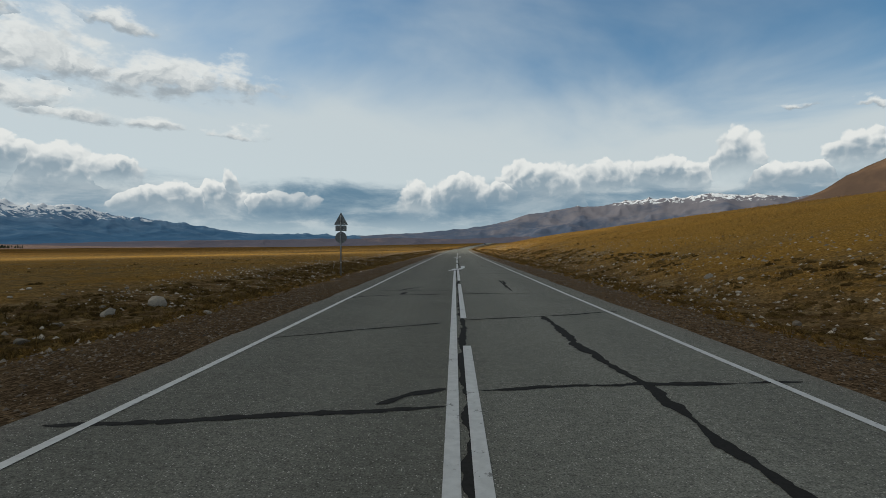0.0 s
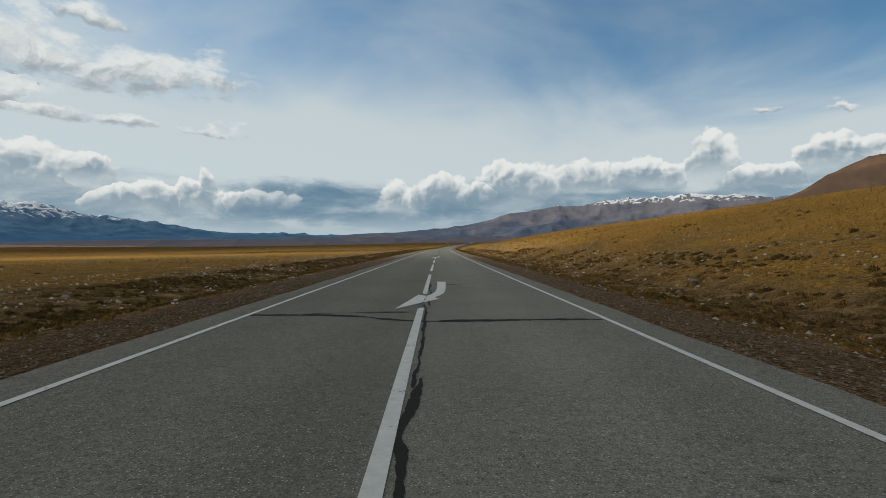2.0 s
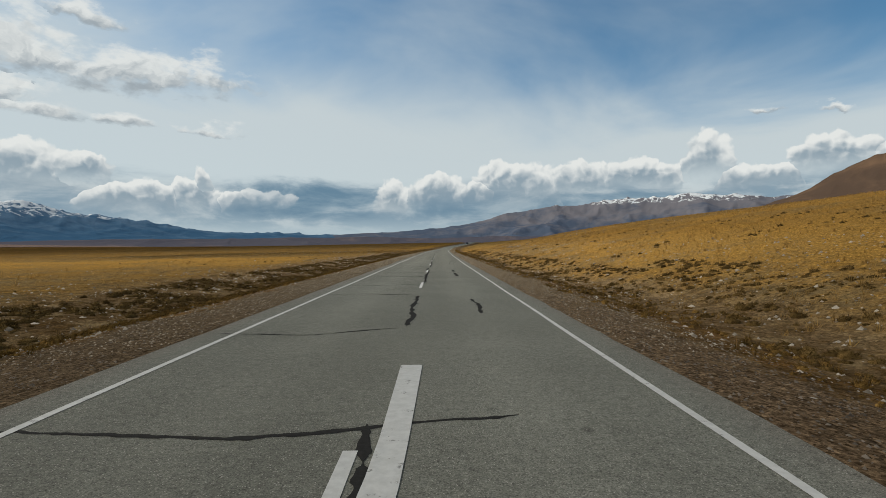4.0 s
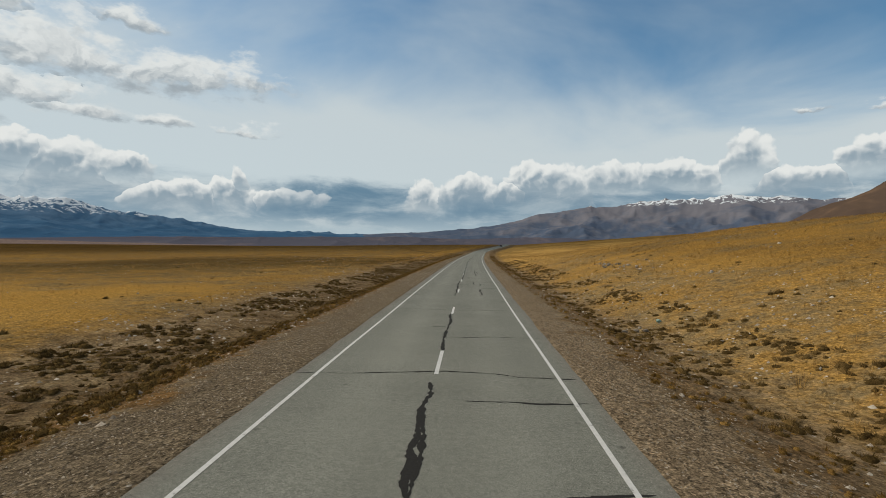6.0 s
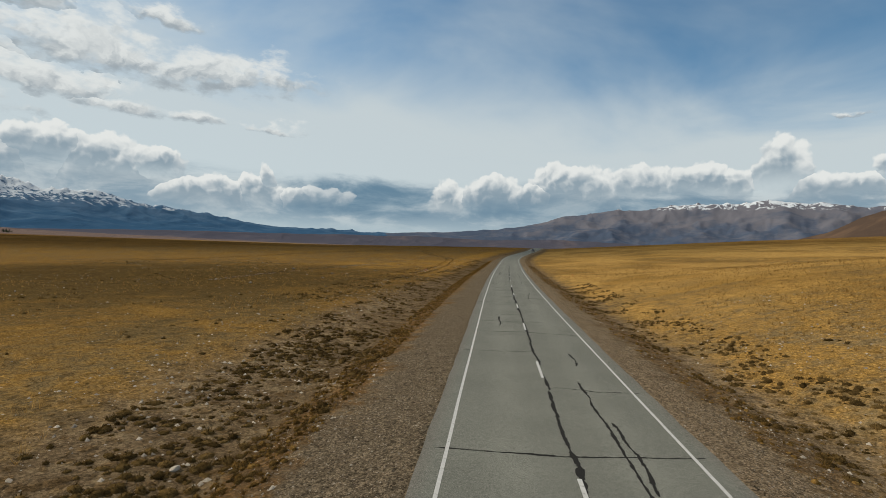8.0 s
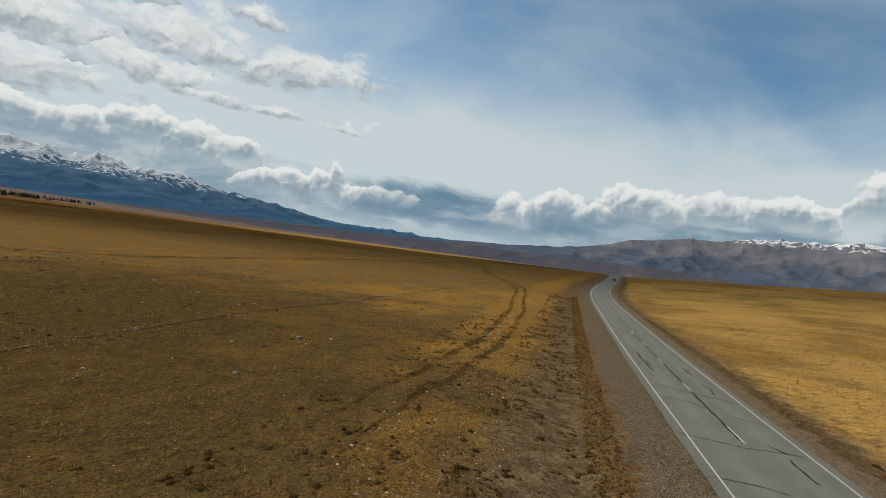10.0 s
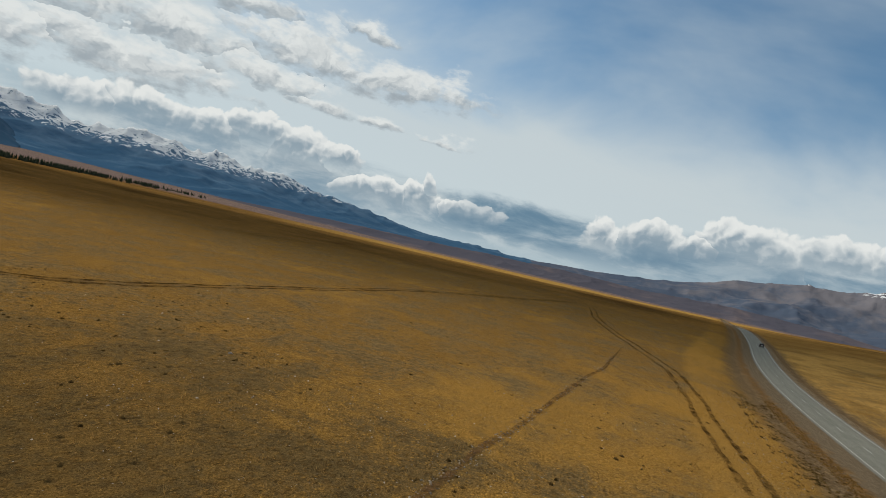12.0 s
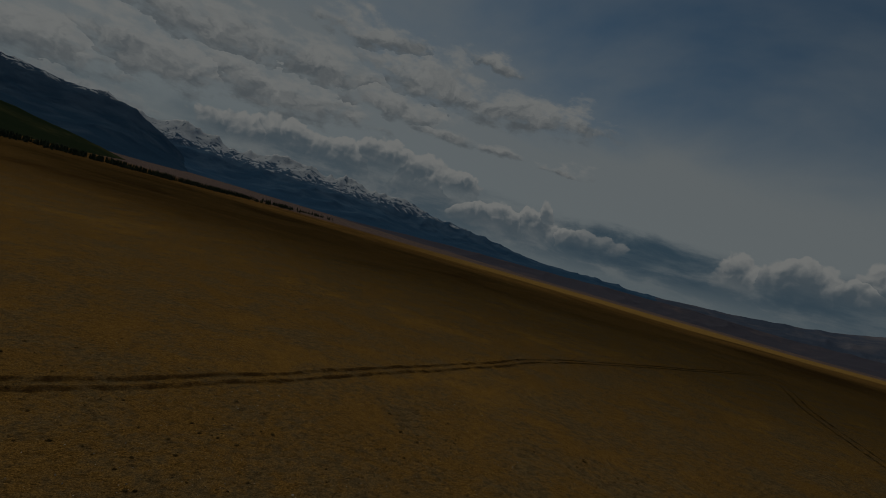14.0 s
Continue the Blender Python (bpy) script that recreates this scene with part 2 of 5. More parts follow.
def asphalt_material():
    m, n = material("asphalt")
    at, across = n.place(), n.attr("across")
    grit = n.math("ADD", n.math("MULTIPLY", n.noise(at, 70.0, 3, 0.75), 0.7), n.math("MULTIPLY", n.noise(at, 20.0, 4, 0.75), 0.3))
    chips = n.cells(at, 58.0)
    blot = n.noise(at, 0.35, 5, 0.6)
    base = n.mix(n.noise(at, 0.06, 4), (0.143, 0.147, 0.126), (0.169, 0.173, 0.148))
    first_stretch = n.step(n.attr("along"), 132.0, 96.0)           # the first stretch is darker, most so on the left
    base = n.mix(first_stretch, base, n.vec("MULTIPLY", base, n.mix(n.step(across, -0.4, 0.4), (0.76, 0.73, 0.715), (0.95, 0.92, 0.91))))
    wheel = n.math("ABSOLUTE", n.math("SUBTRACT", n.math("ABSOLUTE", across), 1.55))
    lane = n.step(wheel, 0.9, 0.1, 1.0, 1.12)
    tone = n.math("MULTIPLY", n.math("MULTIPLY", n.step(blot, 0.3, 0.7, 0.92, 1.07), lane), n.step(grit, 0.36, 0.64, 0.44, 1.62, False))
    pits = n.step(n.cells(at, 58.0, "Color"), 0.05, 0.40, 0.55, 1.0)
    tone = n.math("MULTIPLY", tone, n.step(chips, 0.55, 0.35, 1.0, pits))
    mottle = n.step(n.noise(at, 7.0, 6, 0.8), 0.34, 0.66, 0.84, 1.16, False)
    spots = n.math("MULTIPLY", n.step(n.cells(at, 1.7), 0.16, 0.06), n.step(n.cells(at, 1.7, "Color"), 0.72, 0.80, 0.0, 0.35))
    tone = n.math("MULTIPLY", tone, n.math("SUBTRACT", mottle, spots))
    rim = n.step(n.math("ABSOLUTE", across), 3.25, 3.75, 0.0, 0.55)
    base = n.mix(rim, base, (0.15, 0.135, 0.115))
    light = n.math("MULTIPLY", n.step(chips, 0.36, 0.18), n.step(n.cells(at, 58.0, "Color"), 0.62, 0.78))
    color = n.mix(n.math("MULTIPLY", light, n.step(first_stretch, 0.0, 1.0, 0.7, 1.0)), n.vec("MULTIPLY", base, n.join(tone, tone, tone)), (0.42, 0.405, 0.36))
    n.surface(color, 0.9, n.bump(n.math("ADD", grit, n.math("MULTIPLY", chips, 0.6)), 0.5, 0.006), 0, 0.12)
    return m


def paint_material():
    m, n = material("road_paint")
    at = n.place()
    gone = n.step(n.math("ADD", n.noise(at, 5.0, 6, 0.7), n.math("MULTIPLY", n.noise(at, 60.0, 3), 0.25)), 0.72, 0.80)
    tone = n.step(n.noise(at, 9.0, 6, 0.65), 0.25, 0.75, 0.82, 1.04)
    n.surface(n.mix(gone, n.vec("MULTIPLY", (0.54, 0.54, 0.52), n.join(tone, tone, tone)), (0.17, 0.165, 0.155)), 0.6,
              n.bump(n.noise(at, 120.0, 3), 0.3, 0.004))
    return m


def tar_material():
    m, n = material("tar")
    at = n.place()
    n.surface(n.mix(n.noise(at, 25.0, 5), (0.014, 0.0135, 0.013), (0.034, 0.033, 0.031)), 0.95, n.bump(n.noise(at, 40.0, 4), 0.4, 0.006), 0, 0.08)
    return m


def ground_material():
    m, n = material("steppe")
    at, d, y = n.place(), n.attr("across"), n.attr("along")
    side = n.math("ABSOLUTE", d)
    ragged = n.math("ADD", side, n.math("MULTIPLY", n.math("SUBTRACT", n.noise(at, 0.45, 5, 0.65), 0.5), 5.0))
    ragged = n.math("ADD", ragged, n.math("MULTIPLY", n.math("SUBTRACT", n.noise(at, 1.9, 5, 0.7), 0.5), 2.4))
    edge = n.step(d, -1.0, 1.0, 6.6, 5.8)
    big, mid, small = n.noise(at, 0.020, 5, 0.6), n.noise(at, 0.12, 5, 0.62, 0.5), n.noise(at, 1.1, 6, 0.68)
    fine = n.step(n.noise(at, 8.0, 6, 0.75), 0.30, 0.70, 0.0, 1.0, False)
    grain = n.step(n.math("ADD", n.math("MULTIPLY", small, 0.45), n.math("MULTIPLY", n.noise(at, 14.0, 6, 0.8), 0.55)), 0.34, 0.66, 0.0, 1.0, False)
    # Gravel of the shoulders.
    stones, stones_at = n.cells(at, 22.0, "Color"), n.cells(at, 22.0)
    coarse = n.noise(at, 14.0, 6, 0.8)
    lone = n.math("MULTIPLY", n.step(stones_at, 0.42, 0.26), n.step(stones, 0.50, 0.70))
    stone_tone = n.math("MULTIPLY", n.step(coarse, 0.32, 0.68, 0.50, 1.40, False), n.step(n.cells(at, 26.0, "Color"), 0.1, 0.9, 0.45, 1.55, False))
    stone_tone = n.math("ADD", stone_tone, n.math("MULTIPLY", lone, n.step(stones, 0.5, 1.0, 0.0, 0.5)))
    grit = n.mix(small, (0.098, 0.075, 0.049), (0.178, 0.142, 0.096))
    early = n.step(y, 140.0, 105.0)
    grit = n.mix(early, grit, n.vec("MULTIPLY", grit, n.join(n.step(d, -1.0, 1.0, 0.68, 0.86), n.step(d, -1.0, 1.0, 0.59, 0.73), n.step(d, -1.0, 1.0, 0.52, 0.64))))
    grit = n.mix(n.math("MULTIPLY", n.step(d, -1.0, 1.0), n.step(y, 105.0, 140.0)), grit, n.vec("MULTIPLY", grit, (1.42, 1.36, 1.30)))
    gravel = n.vec("MULTIPLY", grit, n.join(stone_tone, stone_tone, stone_tone))
    # Bare stony soil, low heath and dry grass.
    soil = n.mix(grain, (0.056, 0.039, 0.019), (0.280, 0.196, 0.090))
    heath = n.mix(grain, (0.026, 0.015, 0.004), (0.155, 0.084, 0.024))
    gold = n.mix(fine, (0.126, 0.067, 0.014), (0.470, 0.266, 0.062))
    bright = n.mix(n.math("MULTIPLY", n.math("ADD", fine, grain), 0.5), (0.210, 0.115, 0.030), (0.600, 0.375, 0.120))
    dun = n.mix(fine, (0.074, 0.040, 0.010), (0.345, 0.197, 0.054))
    # Clumps of a hand's to a step's width.
    clump, clump_pick = n.cells(n.vec("ADD", at, n.vec("MULTIPLY", n.noise(at, 2.0, 3, 0.6, 0, "Color"), (0.5, 0.5, 0.0))), 2.3), n.cells(at, 2.3, "Color")
    dark_clump = n.math("MULTIPLY", n.step(clump, 0.62, 0.30), n.step(clump_pick, 0.45, 0.62))
    tuft, tuft_pick = n.cells(n.vec("ADD", at, n.vec("MULTIPLY", n.noise(at, 3.0, 3, 0.6, 0, "Color"), (0.4, 0.4, 0.0))), 3.4), n.cells(at, 3.4, "Color")
    light_clump = n.math("MULTIPLY", n.step(tuft, 0.58, 0.22), n.step(tuft_pick, 0.50, 0.66))
    grassy = n.math("ADD", n.math("MULTIPLY", big, 0.6), n.math("MULTIPLY", mid, 0.4))
    grassy = n.math("ADD", grassy, n.math("ADD", n.step(d, 8.0, 22.0, -0.10, n.step(y, 110.0, 260.0, 0.14, 0.0)), n.math("MULTIPLY", n.step(d, 34.0, 60.0, 0.0, -0.10), n.step(y, 260.0, 200.0))))
    bare_y, bare_d = n.math("DIVIDE", n.math("SUBTRACT", y, 286.0), 58.0), n.math("DIVIDE", n.math("ADD", d, 58.0), 46.0)
    bare = n.math("ADD", n.math("SQRT", n.math("ADD", n.math("MULTIPLY", bare_y, bare_y), n.math("MULTIPLY", bare_d, bare_d))), n.math("MULTIPLY", n.math("SUBTRACT", mid, 0.5), 1.4))
    bare = n.step(bare, 1.45, 0.45)
    sward_y, sward_d = n.math("DIVIDE", n.math("SUBTRACT", y, 380.0), 58.0), n.math("DIVIDE", n.math("ADD", d, 34.0), 22.0)
    sward = n.step(n.math("ADD", n.math("SQRT", n.math("ADD", n.math("MULTIPLY", sward_y, sward_y), n.math("MULTIPLY", sward_d, sward_d))), n.math("MULTIPLY", n.math("SUBTRACT", mid, 0.5), 1.2)), 1.3, 0.5)
    grassy = n.math("ADD", grassy, n.math("MULTIPLY", sward, 0.10))
    beside = n.math("MULTIPLY", n.step(n.math("ABSOLUTE", n.math("ADD", d, 17.5)), 6.5, 3.0), n.step(y, 272.0, 300.0))
    grassy = n.math("ADD", grassy, n.math("SUBTRACT", n.math("ADD", n.math("MULTIPLY", beside, 0.16), n.math("MULTIPLY", n.step(d, -13.0, -22.0), n.math("ADD", 0.03, n.math("MULTIPLY", n.step(y, 140.0, 165.0), n.step(y, 225.0, 195.0, 0.0, 0.16))))), n.math("MULTIPLY", bare, 0.2)))
    field = n.math("MULTIPLY", n.step(n.math("ADD", d, n.math("ADD", n.math("MULTIPLY", mid, 16.0), n.math("MULTIPLY", small, 12.0))), 18.5, 26.0), n.step(n.math("ADD", y, n.math("MULTIPLY", mid, 60.0)), 268.0, 325.0))
    lawn = n.mix(n.step(n.math("ADD", n.math("MULTIPLY", small, 0.5), n.math("MULTIPLY", mid, 0.5)), 0.40, 0.58), soil, dun)
    stony = n.mix(grain, (0.034, 0.023, 0.010), (0.120, 0.081, 0.031))
    lawn = n.mix(n.math("MULTIPLY", bare, 0.9), lawn, stony)
    lawn = n.mix(n.step(grassy, 0.44, 0.64, 0.0, 0.75), lawn, gold)
    lawn = n.mix(n.math("MULTIPLY", light_clump, n.step(grassy, 0.34, 0.56, 0.15, 0.85)), lawn, gold)
    lawn = n.mix(n.math("MULTIPLY", dark_clump, n.step(grassy, 0.62, 0.40, 0.05, 0.40)), lawn, heath)
    lawn = n.mix(n.math("MULTIPLY", field, n.math("MULTIPLY", n.step(n.noise(n.vec("MULTIPLY", at, (1.0, 0.8, 1.0)), 0.045, 5, 0.6, 0.6), 0.37, 0.56, 0.25, 1.0), n.step(n.math("ADD", n.math("MULTIPLY", big, 0.5), n.math("MULTIPLY", small, 0.5)), 0.36, 0.52))), lawn, bright)
    # Distance: brown heath with cloud shadow put into its dark drifts, a sunlit golden band painted ahead, then the
    # lilac-brown valley floor.
    reach = n.vec("LENGTH", n.vec("SUBTRACT", at, (0, 250, 0)))
    drift = n.noise(at, 0.0075, 5, 0.6, 0.8)
    out_there = n.math("ADD", reach, n.math("MULTIPLY", n.math("SUBTRACT", n.noise(at, 0.004, 4), 0.5), 500.0))
    lawn = n.mix(n.step(out_there, 240.0, 470.0, 0.0, 0.7), lawn, n.mix(n.step(drift, 0.31, 0.58), n.mix(fine, (0.032, 0.016, 0.005), (0.070, 0.036, 0.011)), n.mix(fine, (0.105, 0.056, 0.015), (0.225, 0.124, 0.037))))
    px, py, _ = n.parts(at)
    ahead = n.step(n.math("DIVIDE", px, n.math("MAXIMUM", n.math("SUBTRACT", py, 250.0), 50.0)), -0.9, -0.35)
    lawn = n.mix(n.math("MULTIPLY", n.step(out_there, 900.0, 1050.0), ahead), lawn, (0.33, 0.20, 0.055))
    lawn = n.mix(n.step(out_there, 1500.0, 1900.0), lawn, n.mix(n.noise(at, 0.006, 5), (0.13, 0.10, 0.095), (0.19, 0.14, 0.12)))
    verge = n.mix(n.step(n.math("ADD", small, n.math("MULTIPLY", mid, 0.4)), 0.60, 0.90), heath, soil)
    verge = n.mix(n.step(d, -1.0, 1.0, n.step(y, 120.0, 200.0, 0.32, 0.58), n.step(y, 110.0, 150.0, 0.28, 0.68)), verge, n.mix(grain, (0.075, 0.053, 0.032), (0.275, 0.208, 0.132)))
    verge = n.mix(n.math("MULTIPLY", dark_clump, 0.45), verge, heath)
    reachside = n.step(d, -1.0, 1.0, n.step(y, 270.0, 330.0, 14.5, 11.5), n.step(y, 120.0, 165.0, 11.0, 9.0))
    body = n.mix(n.step(n.math("SUBTRACT", ragged, reachside), -1.8, 1.8), verge, lawn)
    rust = n.step(n.math("ABSOLUTE", n.math("SUBTRACT", ragged, n.math("ADD", edge, 1.0))), 1.0, 0.3)
    body = n.mix(n.math("MULTIPLY", n.math("MULTIPLY", rust, n.step(d, -1.0, 1.0, 1.0, n.step(y, 110.0, 150.0, 1.0, 0.55))), n.step(small, 0.38, 0.58, 0.15, 0.65)), body, n.mix(grain, (0.050, 0.024, 0.007), (0.210, 0.105, 0.028)))
    color = n.mix(n.step(n.math("SUBTRACT", ragged, edge), -0.5, 0.5), gravel, body)
    speck = n.math("MULTIPLY", n.step(n.cells(at, 3.1), 0.17, 0.08), n.step(n.cells(at, 3.1, "Color"), 0.72, 0.80))
    color = n.mix(n.math("MULTIPLY", speck, 0.8), color, (0.36, 0.33, 0.28))
    lumps = n.math("ADD", n.math("MULTIPLY", dark_clump, 0.8), n.math("MULTIPLY", light_clump, 0.6))
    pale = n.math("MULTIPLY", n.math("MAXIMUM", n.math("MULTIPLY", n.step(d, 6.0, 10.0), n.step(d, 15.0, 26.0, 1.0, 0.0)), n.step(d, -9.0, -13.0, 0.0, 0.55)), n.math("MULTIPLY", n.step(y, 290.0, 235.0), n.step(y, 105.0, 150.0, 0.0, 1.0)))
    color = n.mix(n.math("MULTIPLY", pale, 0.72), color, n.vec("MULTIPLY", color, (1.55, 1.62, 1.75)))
    salt = n.math("MULTIPLY", n.step(n.noise(at, 24.0, 5, 0.85), 0.32, 0.68, 0.62, 1.38, False), n.step(n.cells(at, 14.0, "Color"), 0.1, 0.9, 0.62, 1.38, False))
    color = n.vec("MULTIPLY", color, n.join(salt, salt, salt))
    relief = n.math("ADD", n.math("ADD", n.math("MULTIPLY", small, 0.6), lumps), n.math("ADD", n.math("MULTIPLY", fine, 0.22), n.math("ADD", n.math("MULTIPLY", lone, 0.14), n.math("MULTIPLY", coarse, 0.35))))
    n.surface(color, 1.0, n.bump(relief, 0.75, 0.12), 0, 0.0)
    return m


def far_rock(name, low, high, snow_from, snow_to, snowy):
    """Far slopes: bare rock and forest tones, haze mixed into the blue ones, with snow that lies in streaks above a
    height.
    """
    m, n = material(name)
    at = n.place()
    _, _, h = n.parts(at)
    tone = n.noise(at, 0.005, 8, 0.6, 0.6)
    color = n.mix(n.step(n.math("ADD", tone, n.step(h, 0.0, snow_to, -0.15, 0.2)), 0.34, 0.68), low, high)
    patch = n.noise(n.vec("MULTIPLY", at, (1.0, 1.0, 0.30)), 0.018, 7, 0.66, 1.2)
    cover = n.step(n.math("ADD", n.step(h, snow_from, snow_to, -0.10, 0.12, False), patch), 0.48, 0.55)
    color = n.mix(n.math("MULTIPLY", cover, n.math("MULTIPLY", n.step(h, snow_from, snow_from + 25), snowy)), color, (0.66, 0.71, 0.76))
    n.surface(color, 1.0, n.bump(n.noise(at, 0.0065, 7, 0.62, 0.5), 0.5, 30.0), 0, 0.0)
    return m


def tinted(name, dark, light, rough=0.85, spec=0.2, per_object=False):
    """One tone for each loose piece, between dark and light, with grain."""
    m, n = material(name)
    pick = n.chance() if per_object else n.island()
    at = n.place()
    grain = n.step(n.noise(at, 26.0, 5, 0.65), 0.25, 0.75, 0.72, 1.2)
    color = n.vec("MULTIPLY", n.mix(pick, dark, light), n.join(grain, grain, grain))
    n.surface(color, rough, n.bump(n.noise(at, 45.0, 4), 0.5, 0.01), 0, spec)
    return m


def straw_material():
    """Dry grass: thin blades that let half of the light through."""
    m, n = material("dry_grass")
    color = n.mix(n.island(), (0.18, 0.100, 0.028), (0.52, 0.33, 0.11))
    nodes, links = m.node_tree.nodes, m.node_tree.links
    front, back, both = nodes.new("ShaderNodeBsdfDiffuse"), nodes.new("ShaderNodeBsdfTranslucent"), nodes.new("ShaderNodeMixShader")
    out = nodes.new("ShaderNodeOutputMaterial")
    n.put(front.inputs["Color"], color)
    n.put(back.inputs["Color"], color)
    links.new(front.outputs[0], both.inputs[1])
    links.new(back.outputs[0], both.inputs[2])
    links.new(both.outputs[0], out.inputs[0])
    return m


def tangle(name, dark, light):
    """Dense twigs and dry leaves: one tone a piece, the shade of deep gaps between twigs put into the colour."""
    m, n = material(name)
    at = n.place()
    twigs = n.step(n.noise(at, 42.0, 4, 0.8), 0.34, 0.66, 0.0, 1.0, False)
    tone = n.math("MULTIPLY", n.step(twigs, 0.0, 1.0, 0.40, 1.6, False), n.step(n.noise(at, 5.0, 3), 0.3, 0.7, 0.75, 1.25))
    n.surface(n.vec("MULTIPLY", n.mix(n.island(), dark, light), n.join(tone, tone, tone)), 1.0, n.bump(twigs, 0.6, 0.02), 0, 0.0)
    return m


ASPHALT, PAINT, TAR, STEPPE = asphalt_material(), paint_material(), tar_material(), ground_material()
PEBBLE = tinted("pebble", (0.06, 0.047, 0.033), (0.38, 0.325, 0.250))
DULL_PEBBLE = tinted("dull_pebble", (0.045, 0.036, 0.028), (0.215, 0.178, 0.140))
STONE = tinted("pale_stone", (0.15, 0.128, 0.100), (0.46, 0.405, 0.325), per_object=True)
CHIP = tinted("stone_chip", (0.13, 0.11, 0.085), (0.48, 0.425, 0.345))
STRAW = straw_material()
SHRUB = tangle("dry_shrub", (0.046, 0.030, 0.011), (0.160, 0.102, 0.037))
RUST = tangle("rusty_weed", (0.085, 0.049, 0.015), (0.260, 0.155, 0.046))
CONIFER = tinted("conifer", (0.012, 0.020, 0.012), (0.035, 0.045, 0.020), 0.95, 0.1)
ZINC = plain("zinc_sheet", (0.16, 0.17, 0.17), 0.45, 0.7)
POST = plain("painted_post", (0.22, 0.23, 0.23), 0.5, 0.3)


# ---- building helpers ----
def mesh_of(name, verts, faces, mat, smooth=False):
    me = bpy.data.meshes.new(name)
    me.from_pydata([tuple(v) for v in verts], [], [tuple(f) for f in faces])
    if mat:
        me.materials.append(mat)
    if smooth:
        me.polygons.foreach_set("use_smooth", [True] * len(me.polygons))
    me.update()
    return me


def part(name, bm, mat, parent=None, label="", smooth=False):
    """Links a bmesh as one mesh object, under a thing or part if one is given."""
    me = bpy.data.meshes.new(name)
    bm.to_mesh(me)
    bm.free()
    me.materials.append(mat)
    if smooth:
        me.polygons.foreach_set("use_smooth", [True] * len(me.polygons))
    ob = new(name, me)
    if parent:
        ob.parent = parent
    return tagged(ob, label)


def many(name, verts, tris, places, sizes, turns, mat, squash=None, smooth=False):
    """One mesh of many copies of a small shape, each turned about z and scaled."""
    verts, tris = np.asarray(verts, float), np.asarray(tris, int)
    n, c, s = len(places), np.cos(turns), np.sin(turns)
    sx = sizes[:, None] * (np.ones((n, 3)) if squash is None else squash)
    v = verts[None] * sx[:, None, :]
    x = v[..., 0] * c[:, None] - v[..., 1] * s[:, None]
    yy = v[..., 0] * s[:, None] + v[..., 1] * c[:, None]
    v = np.stack([x, yy, v[..., 2]], -1) + np.asarray(places)[:, None, :]
    f = tris[None] + (np.arange(n) * len(verts))[:, None, None]
    me = bpy.data.meshes.new(name)
    v, f = v.reshape(-1, 3), f.reshape(-1, 3)
    me.vertices.add(len(v))
    me.vertices.foreach_set("co", v.ravel())
    me.loops.add(len(f) * 3)
    me.loops.foreach_set("vertex_index", f.ravel().astype(np.int32))
    me.polygons.add(len(f))
    me.polygons.foreach_set("loop_start", (np.arange(len(f)) * 3).astype(np.int32))
    me.polygons.foreach_set("loop_total", np.full(len(f), 3, np.int32))
    if smooth:
        me.polygons.foreach_set("use_smooth", np.ones(len(f), bool))
    me.materials.append(mat)
    me.update()
    me.validate()
    return new(name, me)


def sheet_mesh(name, across, along, height, mat):
    """A sheet over the plan: columns at distances across from the centre line, rows along it."""
    dd, yy = np.meshgrid(across, along)
    v = np.stack([road_x(yy) + dd, yy, height(dd, yy)], -1).reshape(-1, 3)
    nx, ny = len(across), len(along)
    i = (np.arange(ny - 1)[:, None] * nx + np.arange(nx - 1)).ravel()
    f = np.stack([i, i + 1, i + nx + 1, i + nx], -1)
    me = mesh_of(name, v, f, mat, True)
    for key, values in (("across", dd), ("along", yy)):
        me.attributes.new(key, "FLOAT", "POINT").data.foreach_set("value", values.ravel())
    return new(name, me)


def grown(first, step, ratio, end):
    """Distances that grow by a ratio, up to an end."""
    out, v = [], first
    while v < end:
        out.append(v)
        step *= ratio
        v += step
    return out + [end]


# ---- ground and road ----
right = [3.45, 3.7, 3.95] + list(np.arange(4.3, 22, 0.45)) + grown(22, 0.6, 1.055, 4600)
left = [-v for v in ([3.45, 3.7, 3.95] + list(np.arange(4.3, 24, 0.45)) + grown(24, 0.6, 1.055, 4600))]
rows = [-v for v in reversed(grown(40, 3, 1.2, 1500))] + list(np.arange(-38, 420, 1.0)) + grown(420, 1.2, 1.04, 4650)
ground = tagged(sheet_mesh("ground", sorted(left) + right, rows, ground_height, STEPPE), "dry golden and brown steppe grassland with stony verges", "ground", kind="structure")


def road_height(d, y):
    return road_z(y) - 0.003 * np.abs(d) + 0.012 * fbm(np.asarray(d) / 1.7, np.asarray(y) / 3.0, 9, 2) * 0.4


def edge_ragged(y, seed, amount=0.07):
    return fbm(y / 1.3, 0 * y + seed, seed, 4) * amount


